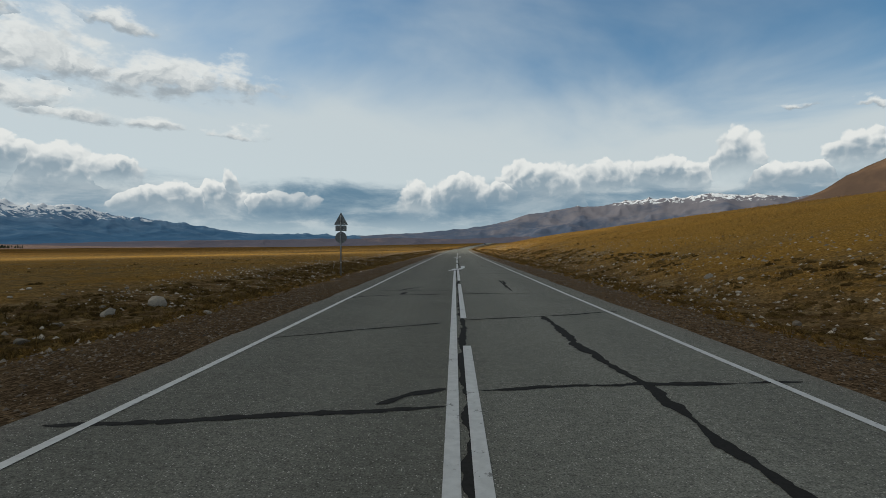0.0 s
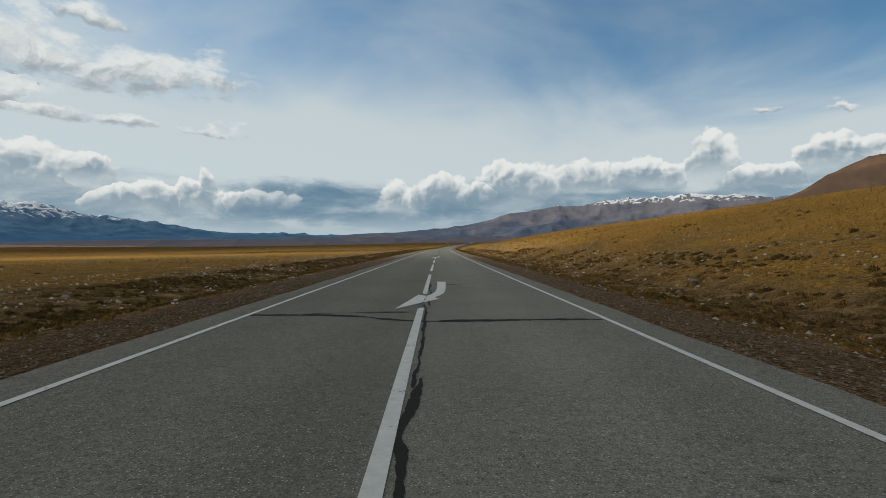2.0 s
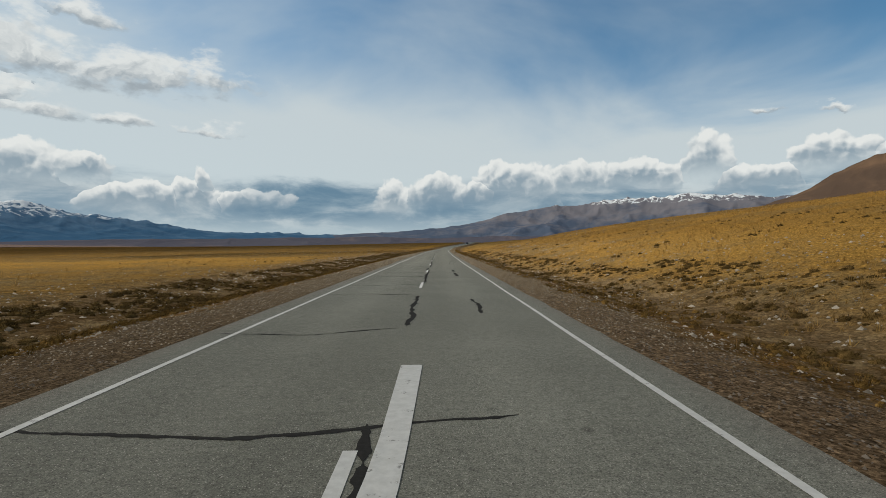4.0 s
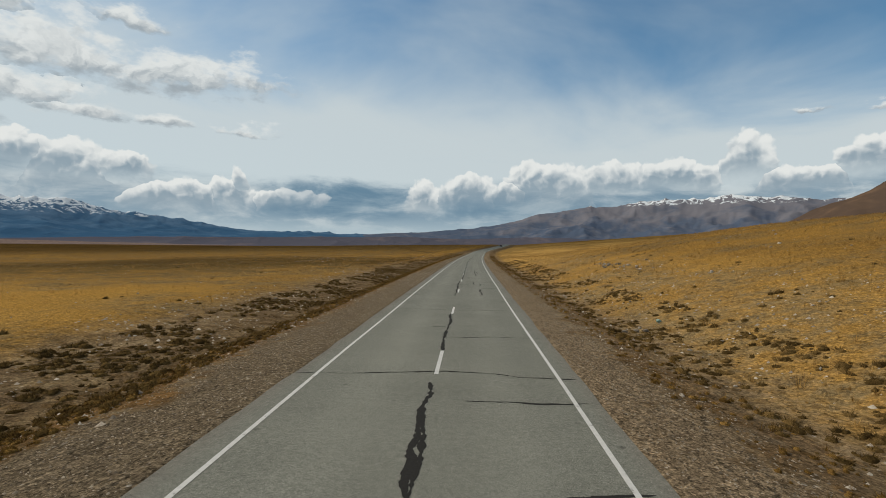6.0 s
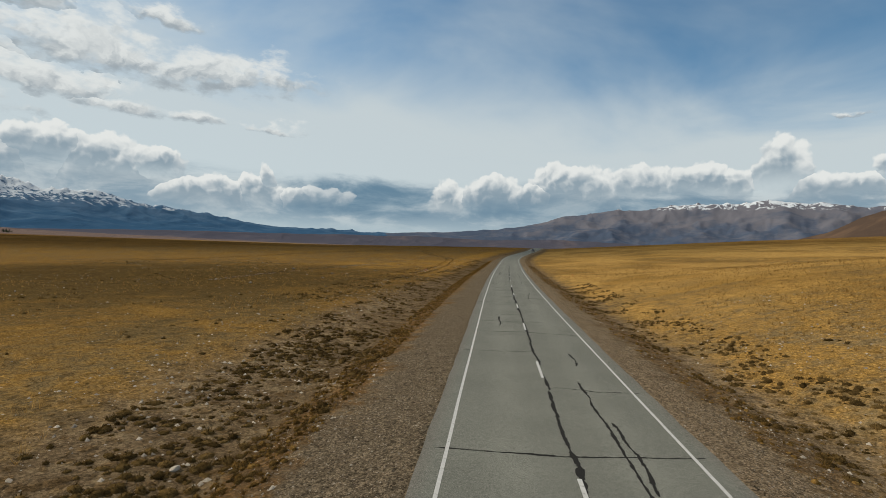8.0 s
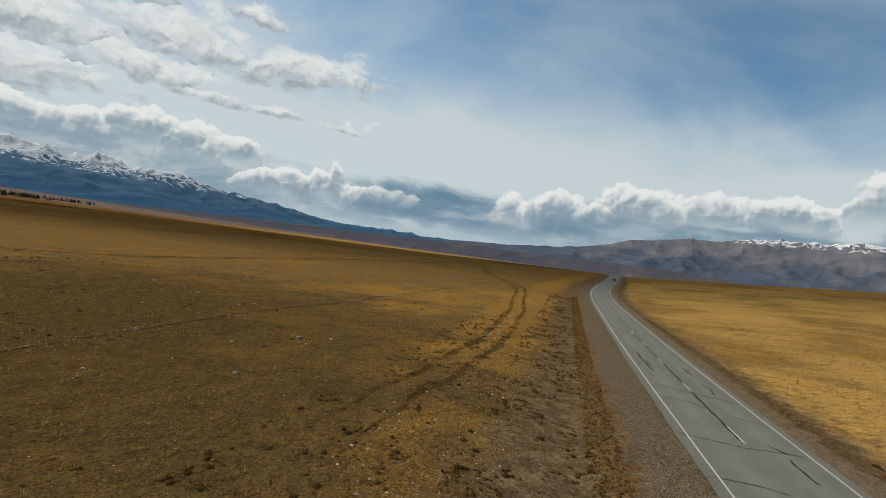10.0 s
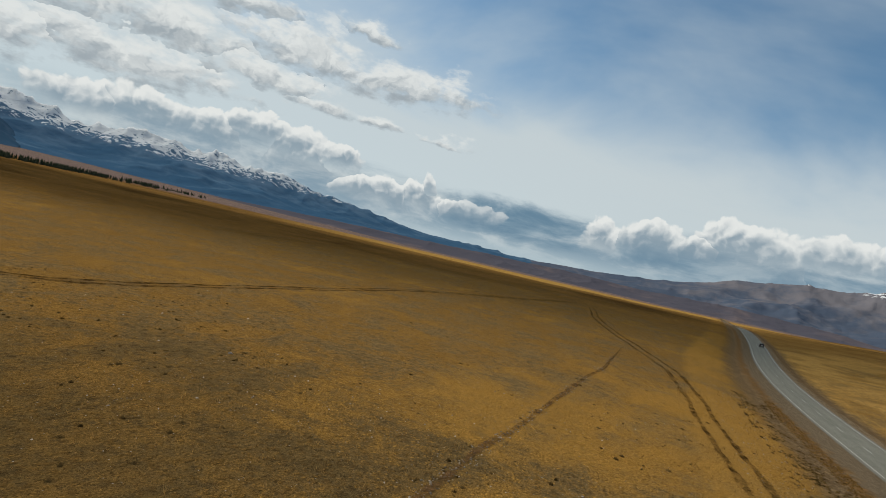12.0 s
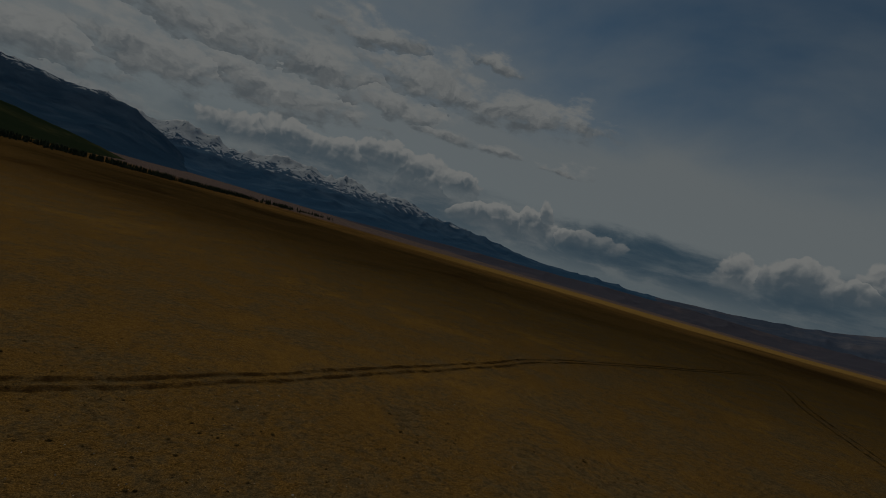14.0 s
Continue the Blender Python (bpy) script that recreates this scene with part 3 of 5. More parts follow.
def build_road():
    along = np.concatenate([np.arange(-36, 420, 0.8), np.arange(420, 800, 3.0)])
    across = np.concatenate([[-3.78, -3.75], np.linspace(-3.6, 3.55, 15), [3.72, 3.76]])

    def top(d, y):
        out = road_height(d, y)
        out[:, 0] -= 0.15
        out[:, -1] -= 0.15
        return out
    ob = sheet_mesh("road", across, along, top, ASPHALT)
    me = ob.data
    co = np.empty(len(me.vertices) * 3)
    me.vertices.foreach_get("co", co)
    co = co.reshape(len(along), len(across), 3)
    for cols, seed in (((0, 1), 4), ((-1, -2), 6)):
        for c in cols:
            co[:, c, 0] += edge_ragged(along, seed)
    me.vertices.foreach_set("co", co.ravel())
    me.polygons.foreach_set("use_smooth", [False] * len(me.polygons))
    return tagged(ob, "two-lane grey asphalt road with sealed cracks", "road", kind="structure")


road = build_road()


def strip(name, ys, left_d, right_d, lift, mat, parent=None):
    """A flat ribbon that lies on the road between two lines."""
    ys, left_d, right_d = np.asarray(ys, float), np.asarray(left_d, float), np.asarray(right_d, float)
    a = np.stack([road_x(ys) + left_d, ys, road_height(left_d, ys) + lift], -1)
    b = np.stack([road_x(ys) + right_d, ys, road_height(right_d, ys) + lift], -1)
    v = np.stack([a, b], 1).reshape(-1, 3)
    i = np.arange(len(ys) - 1) * 2
    ob = new(name, mesh_of(name, v, np.stack([i, i + 1, i + 3, i + 2], -1), mat))
    ob.parent = parent
    return ob


for centre, seed in ((-HALF, 21), (HALF, 23)):
    ys = np.concatenate([np.arange(-34, 420, 0.6), np.arange(420, 790, 3.0)])
    wob = fbm(ys / 9, ys * 0, seed, 2) * 0.03
    tagged(strip("edge_line", ys, centre + wob - 0.047, centre + wob + 0.047, 0.006, PAINT, road), "worn white painted edge line")


def dash(y0, y1, d, width=0.11):
    ys = np.linspace(y0, y1, 8)
    return strip("dash", ys, 0 * ys + d - width / 2, 0 * ys + d + width / 2, 0.006, PAINT, road)


ys = np.arange(-34, 30.5, 0.5)
strip("solid_line", ys, 0 * ys - 0.28, 0 * ys - 0.17, 0.006, PAINT, road)
for y0 in (-25.9, -13.9, -1.9, 10.0, 21.1):
    dash(y0, y0 + 9.1, -0.035, 0.115)
for i in range(7):
    dash(32.7 + 12 * i, 41.7 + 12 * i, -0.06, 0.12)
for i in range(-1, 54):
    dash(141.6 + 12 * i, 144.6 + 12 * i, -0.02, 0.11)


# ---- mountains and far hills ----
def ridges(x, y, seed, octaves=5):
    """Ridged noise, 0 to 1, with sharp crests."""
    total, amp, norm = 0.0, 1.0, 0.0
    for o in range(octaves):
        total = total + amp * (1 - np.abs(fbm(x * 2 ** o + 7.3 * o, y * 2 ** o, seed + o, 1))) ** 2
        norm, amp = norm + amp, amp * 0.52
    return total / norm


def range_of(name, heads, rises, near, far, mat, seed, rough=0.5, size=420.0, base=-20.0, jagged=0.05, power=1.4, label=""):
    """A far range round the place: heads are degrees right of straight ahead, rises the skyline's height in degrees."""
    az = np.arange(heads[0], heads[-1] + 0.01, 0.16)
    t = np.linspace(0, 1, 54)
    aa, tt = np.meshgrid(az, t)
    bend = fbm(aa / 9, tt * 2, seed + 20, 3) * 0.10
    radius = near + (far - near) * tt
    x, y = radius * np.sin(np.radians(aa)), 170 + radius * np.cos(np.radians(aa))
    crest = far * np.tan(np.radians(np.interp(aa, heads, rises)))
    relief = ridges(x / size, y / size, seed)
    rise = np.clip((tt + bend * tt * (1 - tt) * 4) / 0.97, 0, 1) ** power
    h = crest * rise * (1 - rough * (1 - tt ** 3) * (1.0 - relief) * 1.5)
    h += crest * jagged * tt ** 7 * (ridges(aa / 2.4, tt * 3, seed + 9) * 2 - 1.1) * 1.4
    h = np.where(tt > 0.985, h - 60, h) + base * (1 - rise)
    v = np.stack([x, y, h], -1).reshape(-1, 3)
    nx = len(az)
    i = (np.arange(len(t) - 1)[:, None] * nx + np.arange(nx - 1)).ravel()
    ob = new(name, mesh_of(name, v, np.stack([i, i + 1, i + nx + 1, i + nx], -1), mat, True))
    return tagged(ob, label, "mountain", kind="structure")


# The first four materials carry the blue of distance haze in their colours.
SNOW_RANGE = far_rock("hazy_forest_and_snow_slope", (0.040, 0.098, 0.180), (0.082, 0.150, 0.240), 178.0, 300.0, 0.85)
DARK_RIDGE = far_rock("hazy_forested_ridge", (0.030, 0.070, 0.125), (0.060, 0.105, 0.165), 300.0, 385.0, 0.8)
BROWN_RANGE = far_rock("hazy_bare_slope", (0.070, 0.094, 0.142), (0.150, 0.150, 0.176), 330.0, 430.0, 1.0)
LOW_RANGE = far_rock("hazy_foothill", (0.085, 0.085, 0.110), (0.17, 0.135, 0.135), 900.0, 990.0, 0.0)
RUSSET = far_rock("russet_hill", (0.085, 0.060, 0.046), (0.180, 0.116, 0.074), 900.0, 990.0, 0.0)
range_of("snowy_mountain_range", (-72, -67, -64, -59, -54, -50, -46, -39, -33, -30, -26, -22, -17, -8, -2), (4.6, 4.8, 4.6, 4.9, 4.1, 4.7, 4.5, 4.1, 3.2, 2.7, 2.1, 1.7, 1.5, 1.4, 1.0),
         2900, 4450, SNOW_RANGE, 41, 0.30, 420.0, jagged=0.12, label="dark mountain range tinted haze-blue, with snowy jagged crest")
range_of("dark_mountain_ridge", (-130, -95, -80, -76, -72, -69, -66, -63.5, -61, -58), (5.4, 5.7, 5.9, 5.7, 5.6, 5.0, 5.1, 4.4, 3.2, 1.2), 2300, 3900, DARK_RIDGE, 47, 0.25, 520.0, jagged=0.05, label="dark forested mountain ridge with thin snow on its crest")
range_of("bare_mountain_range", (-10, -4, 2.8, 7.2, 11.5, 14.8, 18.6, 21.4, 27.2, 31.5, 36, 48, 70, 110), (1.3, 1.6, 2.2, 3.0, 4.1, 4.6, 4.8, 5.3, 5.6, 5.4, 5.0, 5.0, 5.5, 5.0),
         2700, 4400, BROWN_RANGE, 52, 0.45, 420.0, jagged=0.04, label="bare purple-brown mountain range, haze-tinted, with snow patches")
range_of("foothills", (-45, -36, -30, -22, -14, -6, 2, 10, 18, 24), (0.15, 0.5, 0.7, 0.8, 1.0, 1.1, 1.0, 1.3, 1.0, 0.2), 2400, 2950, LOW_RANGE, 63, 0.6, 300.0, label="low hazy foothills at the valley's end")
range_of("russet_hill", (26, 30, 33, 35.5, 37.5, 39.2, 41, 44, 50, 60, 80), (0.5, 1.7, 2.6, 4.0, 4.7, 5.5, 6.7, 8.2, 8.7, 7.0, 4.0), 1300, 2300, RUSSET, 74, 0.25, 500.0, jagged=0.02, label="smooth russet hill above the grassland")
range_of("wooded_hill", (-125, -100, -82, -75, -70, -65, -61), (3.0, 3.2, 2.8, 2.3, 1.9, 1.0, 0.0), 1250, 2000, far_rock("wooded_slope", (0.022, 0.034, 0.018), (0.070, 0.072, 0.032), 900.0, 990.0, 0.0), 85, 0.3, 300.0, label="dark wooded hill at the edge of the steppe")


# ---- the clouds whose shadows lie over the first stretch and the far plain ----
def cloud(x, y, z, long, wide, thick, seed, dense):
    """A lumpy fair-weather cloud with a flat base."""
    bm = bmesh.new()
    bmesh.ops.create_icosphere(bm, subdivisions=5, radius=1)
    for v in bm.verts:
        p = v.co.copy()
        off = Vector((seed, 0, 0))
        swell = 1 + .20 * noise.noise(p * 1.6 + off) + .12 * noise.noise(p * 3.7 + off) + .06 * noise.noise(p * 8 + off)
        square = (p.x ** 4 + p.y ** 4) ** .25
        p.x, p.y = p.x * math.hypot(p.x, p.y) / max(square, 1e-6), p.y * math.hypot(p.x, p.y) / max(square, 1e-6)
        v.co = Vector((p.x * long * swell, p.y * wide * swell, max(p.z, -.25) * thick * swell))
    m, n = material("cloud")
    body = n.surface(n.mix(n.noise(n.local(), 0.02, 4), (0.80, 0.80, 0.80), (0.86, 0.86, 0.86)), 1.0, None, 0, 0.0)
    lx, ly, _ = n.parts(n.vec("MULTIPLY", n.local(), (1 / long, 1 / wide, 0)))
    out_from = n.math("POWER", n.math("ADD", n.math("POWER", n.math("ABSOLUTE", lx), 4.0), n.math("POWER", n.math("ABSOLUTE", ly), 4.0)), 0.25)
    n.put(body.inputs["Alpha"], n.step(out_from, 1.12, 0.35, 0.0, dense))     # the cloud thins out towards its rim
    ob = part("cloud", bm, m, None, "", True)
    ob.matrix_world = pose(x, y, z)
    tagged(ob, "white heaped cloud drifting high over the steppe", "cloud", kind="structure")


cloud(-150 - 806, -32 + 216, 700, 262, 192, 60, 3.0, 0.76)
cloud(-330 - 806, 672 + 216, 700, 720, 250, 90, 8.0, 0.58)


# ---- cracks and arrows on the road ----
def ribbon(name, pts, widths, lift, mat, parent):
    pts = np.asarray(pts, float)
    tan = np.gradient(pts, axis=0)
    tan /= np.maximum(np.linalg.norm(tan, axis=1, keepdims=True), 1e-6)
    side = np.stack([tan[:, 1], -tan[:, 0]], -1) * np.asarray(widths)[:, None] / 2
    out = []
    for p in (pts - side, pts + side):
        d, y = p[:, 1], p[:, 0]
        out.append(np.stack([road_x(y) + d, y, road_height(d, y) + lift], -1))
    v = np.stack(out, 1).reshape(-1, 3)
    i = np.arange(len(pts) - 1) * 2
    ob = new(name, mesh_of(name, v, np.stack([i, i + 1, i + 3, i + 2], -1), mat))
    ob.parent = parent
    return ob


CRACKS = [100]


def crack(course, width=0.08, wander=0.10, lift=0.004):
    """A tar-sealed crack along a course of (ahead, right) places, with a ragged outline."""
    CRACKS[0] += 1
    c = np.asarray(course, float)
    run = np.concatenate([[0], np.cumsum(np.linalg.norm(np.diff(c, axis=0), axis=1))])
    s = np.arange(0, run[-1], 0.045)
    pts = np.stack([np.interp(s, run, c[:, i]) for i in (0, 1)], -1)
    seed = CRACKS[0]
    pts[:, 0] += fbm(s / 1.0, s * 0, seed, 5, 0.65) * wander
    pts[:, 1] += fbm(s / 1.0, s * 0 + 5, seed + 1, 5, 0.65) * wander
    width *= 1.45 if c[0, 0] > 260 else 1.22
    thick = np.clip(width * (1 + 1.3 * fbm(s / 0.45, s * 0 + 9, seed + 2, 4, 0.75)), 0.012, None)
    thick *= 1 + 0.35 * fbm(s / 0.11, s * 0 + 2, seed + 3, 2)
    thick = np.minimum(thick, width * 1.8)
    thick *= np.clip(np.minimum(s + 0.02, s[-1] - s + 0.02) / min(0.3, 0.14 * s[-1]), 0, 1) ** 0.6
    ribbon("sealed_crack", pts, thick, lift, TAR, road)


crack(((4.0, -3.5), (4.1, -2.5), (4.3, -1.2), (4.5, -.28)), .09)
crack(((4.5, -.9), (4.8, -.66), (5.0, -.29)))
crack(((5.0, .02), (5.1, .9), (5.2, 1.8), (5.3, 3.45)), .08)
crack(((7.9, -3.05), (8.7, -1.8), (9.4, -.36)), .045)
crack(((9.7, -.15), (10, .63), (10.3, 1.56), (11.2, 3.4)), .05)
crack(((10.3, 1.56), (6.9, 1.59), (5.2, 1.73), (3.9, 1.72), (-6, 1.77)), .09)
crack(((14, -3.2), (14.5, -2.7), (15, -1.8), (15, -.23)))
crack(((15.2, .06), (15.4, 1.8), (15.6, 3.5)), .06)
crack(((16.3, -3.2), (16.4, -1.8), (16.2, -.26)), .045)
crack(((21.4, 1.65), (18.4, 1.63), (16.3, 1.61)), .06)
crack(((15, -1.8), (15.8, -1.75)), .09)
crack(((16.3, -2.05), (17.0, -1.75), (17.7, -1.42)), .09)
crack(((25.6, -3.5), (26.4, -2.3), (26.5, -.25)), .045)
crack(((26.5, .06), (26.7, 1.7), (27, 3.45)), .045)
crack(((22.2, .1), (22.3, 1.25), (22.4, 1.94), (22.3, 3.5)), .05)
crack(((21.2, 1.71), (20.6, 1.75), (19.2, 1.7)), .08)
crack(((34.7, -3.4), (34.9, -1.8), (35.2, -.12)), .06)
crack(((35.7, .0), (36, 1.8), (36.2, 3.5)), .05)
crack(((48.1, .25), (48, 1.0), (48.1, 3.5)), .04)
crack(((56.1, -2.9), (56.4, 0), (56.7, 3.2)), .045)
crack(((48.1, -1.7), (48.5, -1.5), (48.9, -1.55)), .04)
crack(((64.9, -2.06), (65.1, -1), (65.1, -.13)), .06)
crack(((64.8, -3.2), (64.8, -2), (64.5, -1.06), (64.1, -.4), (63.9, .1), (64, 1.1), (64.1, 3.3)), .13)
crack(((84.5, .9), (84.3, 2.3)), .04)
crack(((141.3, -3.1), (141.4, 0), (140.9, .35), (141.2, 3.2)), .05)
crack(((136.5, -3.2), (137.1, -2), (137.2, -1.4), (137.2, 0), (137.6, .05), (139.7, .05)), .075)
crack(((137, -.4), (136.7, -.1), (136.6, .4), (136.7, 1), (136.5, 1.6), (136.6, 3.5)), .075)
crack(((140.9, 1.70), (139.8, 1.68), (138.6, 1.75), (137.6, 1.72)), .14, .07)
crack(((38.1, 1.74), (37.4, 1.76), (36.9, 1.79), (36.6, 1.84)), .10)
crack(((44.3, 0.07), (41.2, 0.07), (39.3, 0.04), (38.5, 0.04), (37.6, 0.04), (37.0, 0.06), (36.6, 0.04)), .10)
crack(((41.3, 1.85), (39.1, 1.80), (38.1, 1.74)), .02)
crack(((40.5, -3.10), (41.0, -2.31), (41.3, -1.61), (41.6, -0.05)), .05)
crack(((40.5, -3.01), (40.8, -2.31), (40.7, -1.69), (40.5, -1.14)), .035)
crack(((41.6, 0.12), (41.6, 1.69), (41.4, 3.14)), .045)
crack(((46.4, 1.77), (43.7, 1.79)), .07)
crack(((46.4, -2.91), (47.1, -0.05), (48.1, 1.65), (48.2, 2.94)), .03)
crack(((72.2, -0.01), (72.0, 0.28), (71.9, 0.57), (71.8, 0.96), (71.8, 1.23), (71.8, 1.53), (71.7, 1.79), (71.7, 2.06), (71.6, 2.41)), .10)
crack(((74.3, -1.31), (73.9, -0.86), (73.9, -0.45), (73.9, -0.11)), .05)
crack(((74.4, -2.87), (74.2, -2.08), (74.3, -1.50), (74.5, -1.38), (75.0, -1.24), (75.5, -1.10)), .05)
crack(((78.6, 2.07), (77.7, 1.77), (77.2, 1.85), (76.6, 1.50), (76.3, 1.55)), .05)
crack(((78.5, -3.09), (79.0, -1.91), (79.0, -0.01), (79.2, 1.75), (78.6, 3.18)), .05)
crack(((82.6, -2.17), (83.5, -0.08), (83.2, 2.18)), .03)
crack(((144.6, 1.69), (143.8, 1.69), (143.2, 1.71), (142.7, 1.71), (142.5, 1.83)), .12)
crack(((147.6, -0.09), (146.3, -0.02), (145.3, -0.05), (144.5, -0.06)), .10)
crack(((147.6, -2.74), (147.5, -1.21), (147.9, 0.12)), .05)
crack(((147.9, 0.42), (148.0, 1.81), (148.0, 3.03)), .05)
crack(((148.5, -2.90), (148.8, -1.47), (149.4, 0.29)), .05)
crack(((149.8, -2.79), (150.1, -1.04), (150.3, 0.31), (150.3, 2.14), (149.9, 3.61)), .05)
crack(((164.5, -0.02), (157.0, 0.08), (152.7, 0.09), (150.3, 0.07)), .09)
crack(((176.8, -0.07), (175.7, -0.05), (174.5, -0.10), (173.5, -0.04), (172.5, -0.08), (171.9, -0.02), (171.3, -0.09), (171.0, -0.03)), .10)
crack(((175.3, 0.78), (175.3, 1.70), (175.2, 2.41), (175.3, 3.58)), .06)
crack(((177.5, -3.67), (177.6, -1.99), (177.9, 0.22), (177.8, 1.44), (177.4, 2.15), (177.3, 3.65)), .05)
crack(((190.0, -0.05), (185.4, -0.01), (182.7, -0.10), (180.5, -0.02)), .09)
crack(((182.9, -0.11), (183.3, 1.66), (183.1, 3.63)), .05)
crack(((185.6, -0.72), (185.6, -0.14)), .05)
crack(((191.8, -3.19), (191.2, -0.10), (191.4, 2.89)), .05)
crack(((199.6, -3.64), (199.6, -2.90), (199.2, -2.05)), .07)
crack(((214.1, -0.13), (209.5, -0.24), (205.2, -0.15), (203.3, -0.21), (201.6, -0.06), (200.8, -0.21), (199.3, -0.15)), .08)
crack(((204.6, 1.64), (202.8, 1.61), (201.5, 1.67), (200.2, 1.68), (200.0, 1.80)), .11)
crack(((200.2, -3.69), (200.2, -3.02), (200.1, -2.63)), .07)
crack(((200.5, -3.33), (201.3, -0.44)), .05)
crack(((205.8, 0.64), (206.0, 1.71), (205.7, 2.79), (205.3, 3.45)), .06)
crack(((207.7, -3.82), (207.8, -1.78), (207.8, -0.12)), .05)
crack(((208.2, -0.12), (208.0, 1.00), (208.0, 3.05)), .05)
crack(((211.0, 1.72), (209.3, 1.78), (208.1, 1.53)), .06)
crack(((209.6, -0.95), (209.7, 0.89), (209.6, 2.11), (209.2, 2.97)), .05)
crack(((213.3, 1.23), (211.8, 1.10), (210.2, 1.20)), .06)
crack(((210.8, -3.69), (211.0, -2.48)), .05)
crack(((213.8, 0.33), (213.1, 1.53), (213.0, 3.08)), .06)
crack(((217.7, -3.03), (218.0, -1.71)), .05)
crack(((221.3, -1.27), (219.5, 2.58)), .05)
crack(((237.2, 1.31), (223.3, 1.49)), .07)
crack(((225.1, -3.51), (225.0, -0.31)), .05)
crack(((265.7, -3.85), (265.8, -3.05), (265.9, -1.82), (265.8, -0.16)), .10)
crack(((272.7, -3.75), (272.5, -2.46), (272.1, -1.09), (271.9, -0.07)), .08)
crack(((270.5, -0.45), (270.7, 1.03), (270.7, 2.08), (270.1, 2.99)), .07)
crack(((279.6, -3.62), (279.3, -1.67), (279.0, 0.17)), .06)
crack(((279.6, -1.56), (280.1, 0.39), (279.5, 3.22)), .06)
crack(((284.3, -3.51), (283.9, -1.69), (283.1, 0.52)), .06)
crack(((281.7, -1.82), (281.1, -0.72)), .05)
crack(((291.2, -3.30), (291.1, -1.20), (290.6, -0.39)), .06)
crack(((277.2, 1.84), (276.3, 1.88), (275.5, 1.79)), .08)
crack(((274.8, 1.56), (272.1, 1.48), (269.9, 1.38), (267.6, 1.44), (266.5, 1.51), (265.7, 1.73)), .05)
crack(((286.1, -0.05), (281.0, -0.08), (276.1, -0.05), (271.9, -0.07), (269.1, -0.12), (267.4, -0.02), (265.8, -0.13), (265.2, -0.12)), .11)
crack(((297.2, -3.74), (296.9, -1.90), (296.6, -0.13), (297.0, 2.12), (296.9, 2.89)), .07)
crack(((297.9, 1.31), (297.1, 1.89), (296.9, 2.08)), .08)
crack(((296.2, 1.65), (294.4, 1.59), (292.7, 1.69)), .08)
crack(((310.1, -2.64), (309.4, -1.06), (308.4, 1.16), (308.1, 3.07)), .07)
crack(((306.0, -2.73), (305.6, -1.08), (304.7, -0.16)), .07)
crack(((303.8, 0.48), (303.0, 1.81), (302.9, 2.95)), .07)
crack(((328.0, -1.86), (322.3, -2.02), (316.6, -1.81)), .07)
crack(((319.7, 1.73), (317.1, 1.76)), .07)
crack(((313.5, 1.61), (311.7, 1.96), (309.2, 1.59)), .07)
crack(((314.7, -3.08), (314.4, -1.45)), .07)
crack(((345.7, -0.10), (318.2, -0.02), (309.2, -0.05), (302.4, -0.09), (297.9, -0.12)), .10)
crack(((326.1, -3.00), (325.7, -1.29), (325.2, 0.74)), .08)
crack(((319.3, -3.25), (319.0, -1.45), (318.3, -0.38)), .08)
crack(((326.2, -1.86), (323.1, -1.93)), .08)
crack(((322.1, -1.66), (318.8, -1.69)), .08)
crack(((317.7, -1.92), (316.1, -1.76)), .08)
crack(((320.5, 1.72), (318.8, 1.58), (317.5, 1.75)), .07)
crack(((337.8, -3.44), (336.4, -1.99)), .07)
crack(((158.5, -3.4), (158.6, -1.5), (158.5, 0), (158.4, 2.1)), .07)
crack(((158.4, 1.72), (157.6, 1.85), (157.0, 1.72), (156.75, 1.9)), .07)
crack(((156.7, .5), (156.8, 2), (156.8, 3.5)), .09)
crack(((158.40, .36), (158.8, .44), (159.3, .44), (159.75, .56)), .10, .05)
crack(((160.7, .6), (161.2, 1.7), (161.2, 3.5)), .08)
crack(((164.1, .4), (164.4, 2), (164.7, 3.4)), .07)
crack(((167.9, -3.6), (168.8, -1), (168.5, 3.1)), .06)
crack(((170.8, .9), (171.2, 3.4)), .05)
rng = random.Random(5)
for y0 in (89, 95, 101, 108, 113, 119, 126, 131, 225, 231, 236, 242, 247, 253, 258, 341, 347, 353, 358, 364, 371, 378, 386, 395):
    y0 += rng.uniform(-1.5, 1.5)
    a, b = rng.choice(((-3.5, 3.4), (-3.5, -.1), (.2, 3.4), (-3.4, 1.5)))
    crack(((y0, a), (y0 + rng.uniform(-.4, .4), (a + b) / 2), (y0 + rng.uniform(-.5, .5), b)), rng.uniform(.045, .07))
for y0 in (92, 104, 122, 228, 240, 251, 344):
    d = rng.choice((1.6, 1.7, -1.7))
    crack(((y0, d), (y0 + 1.5, d + .1), (y0 + rng.uniform(2.5, 5), d)), .075)
# The seam between the lanes.
for y0 in np.arange(-6, 372, 6.0):
    d = -.095 if y0 < 30 else .06 if y0 < 84 else .02
    if 30 <= y0 < 128 and rng.random() < .4 or 35 < y0 < 45 or 143 < y0 < 163 or 169 < y0 < 213 or 263 < y0 < 345:
        continue
    crack([(y0 + i * 1.26, d + rng.uniform(-.06, .06) * (1 if y0 > 30 else .3)) for i in range(6)], .07 if y0 < 30 else rng.uniform(.03, .055) if y0 < 84 else rng.uniform(.07, .12), .09)


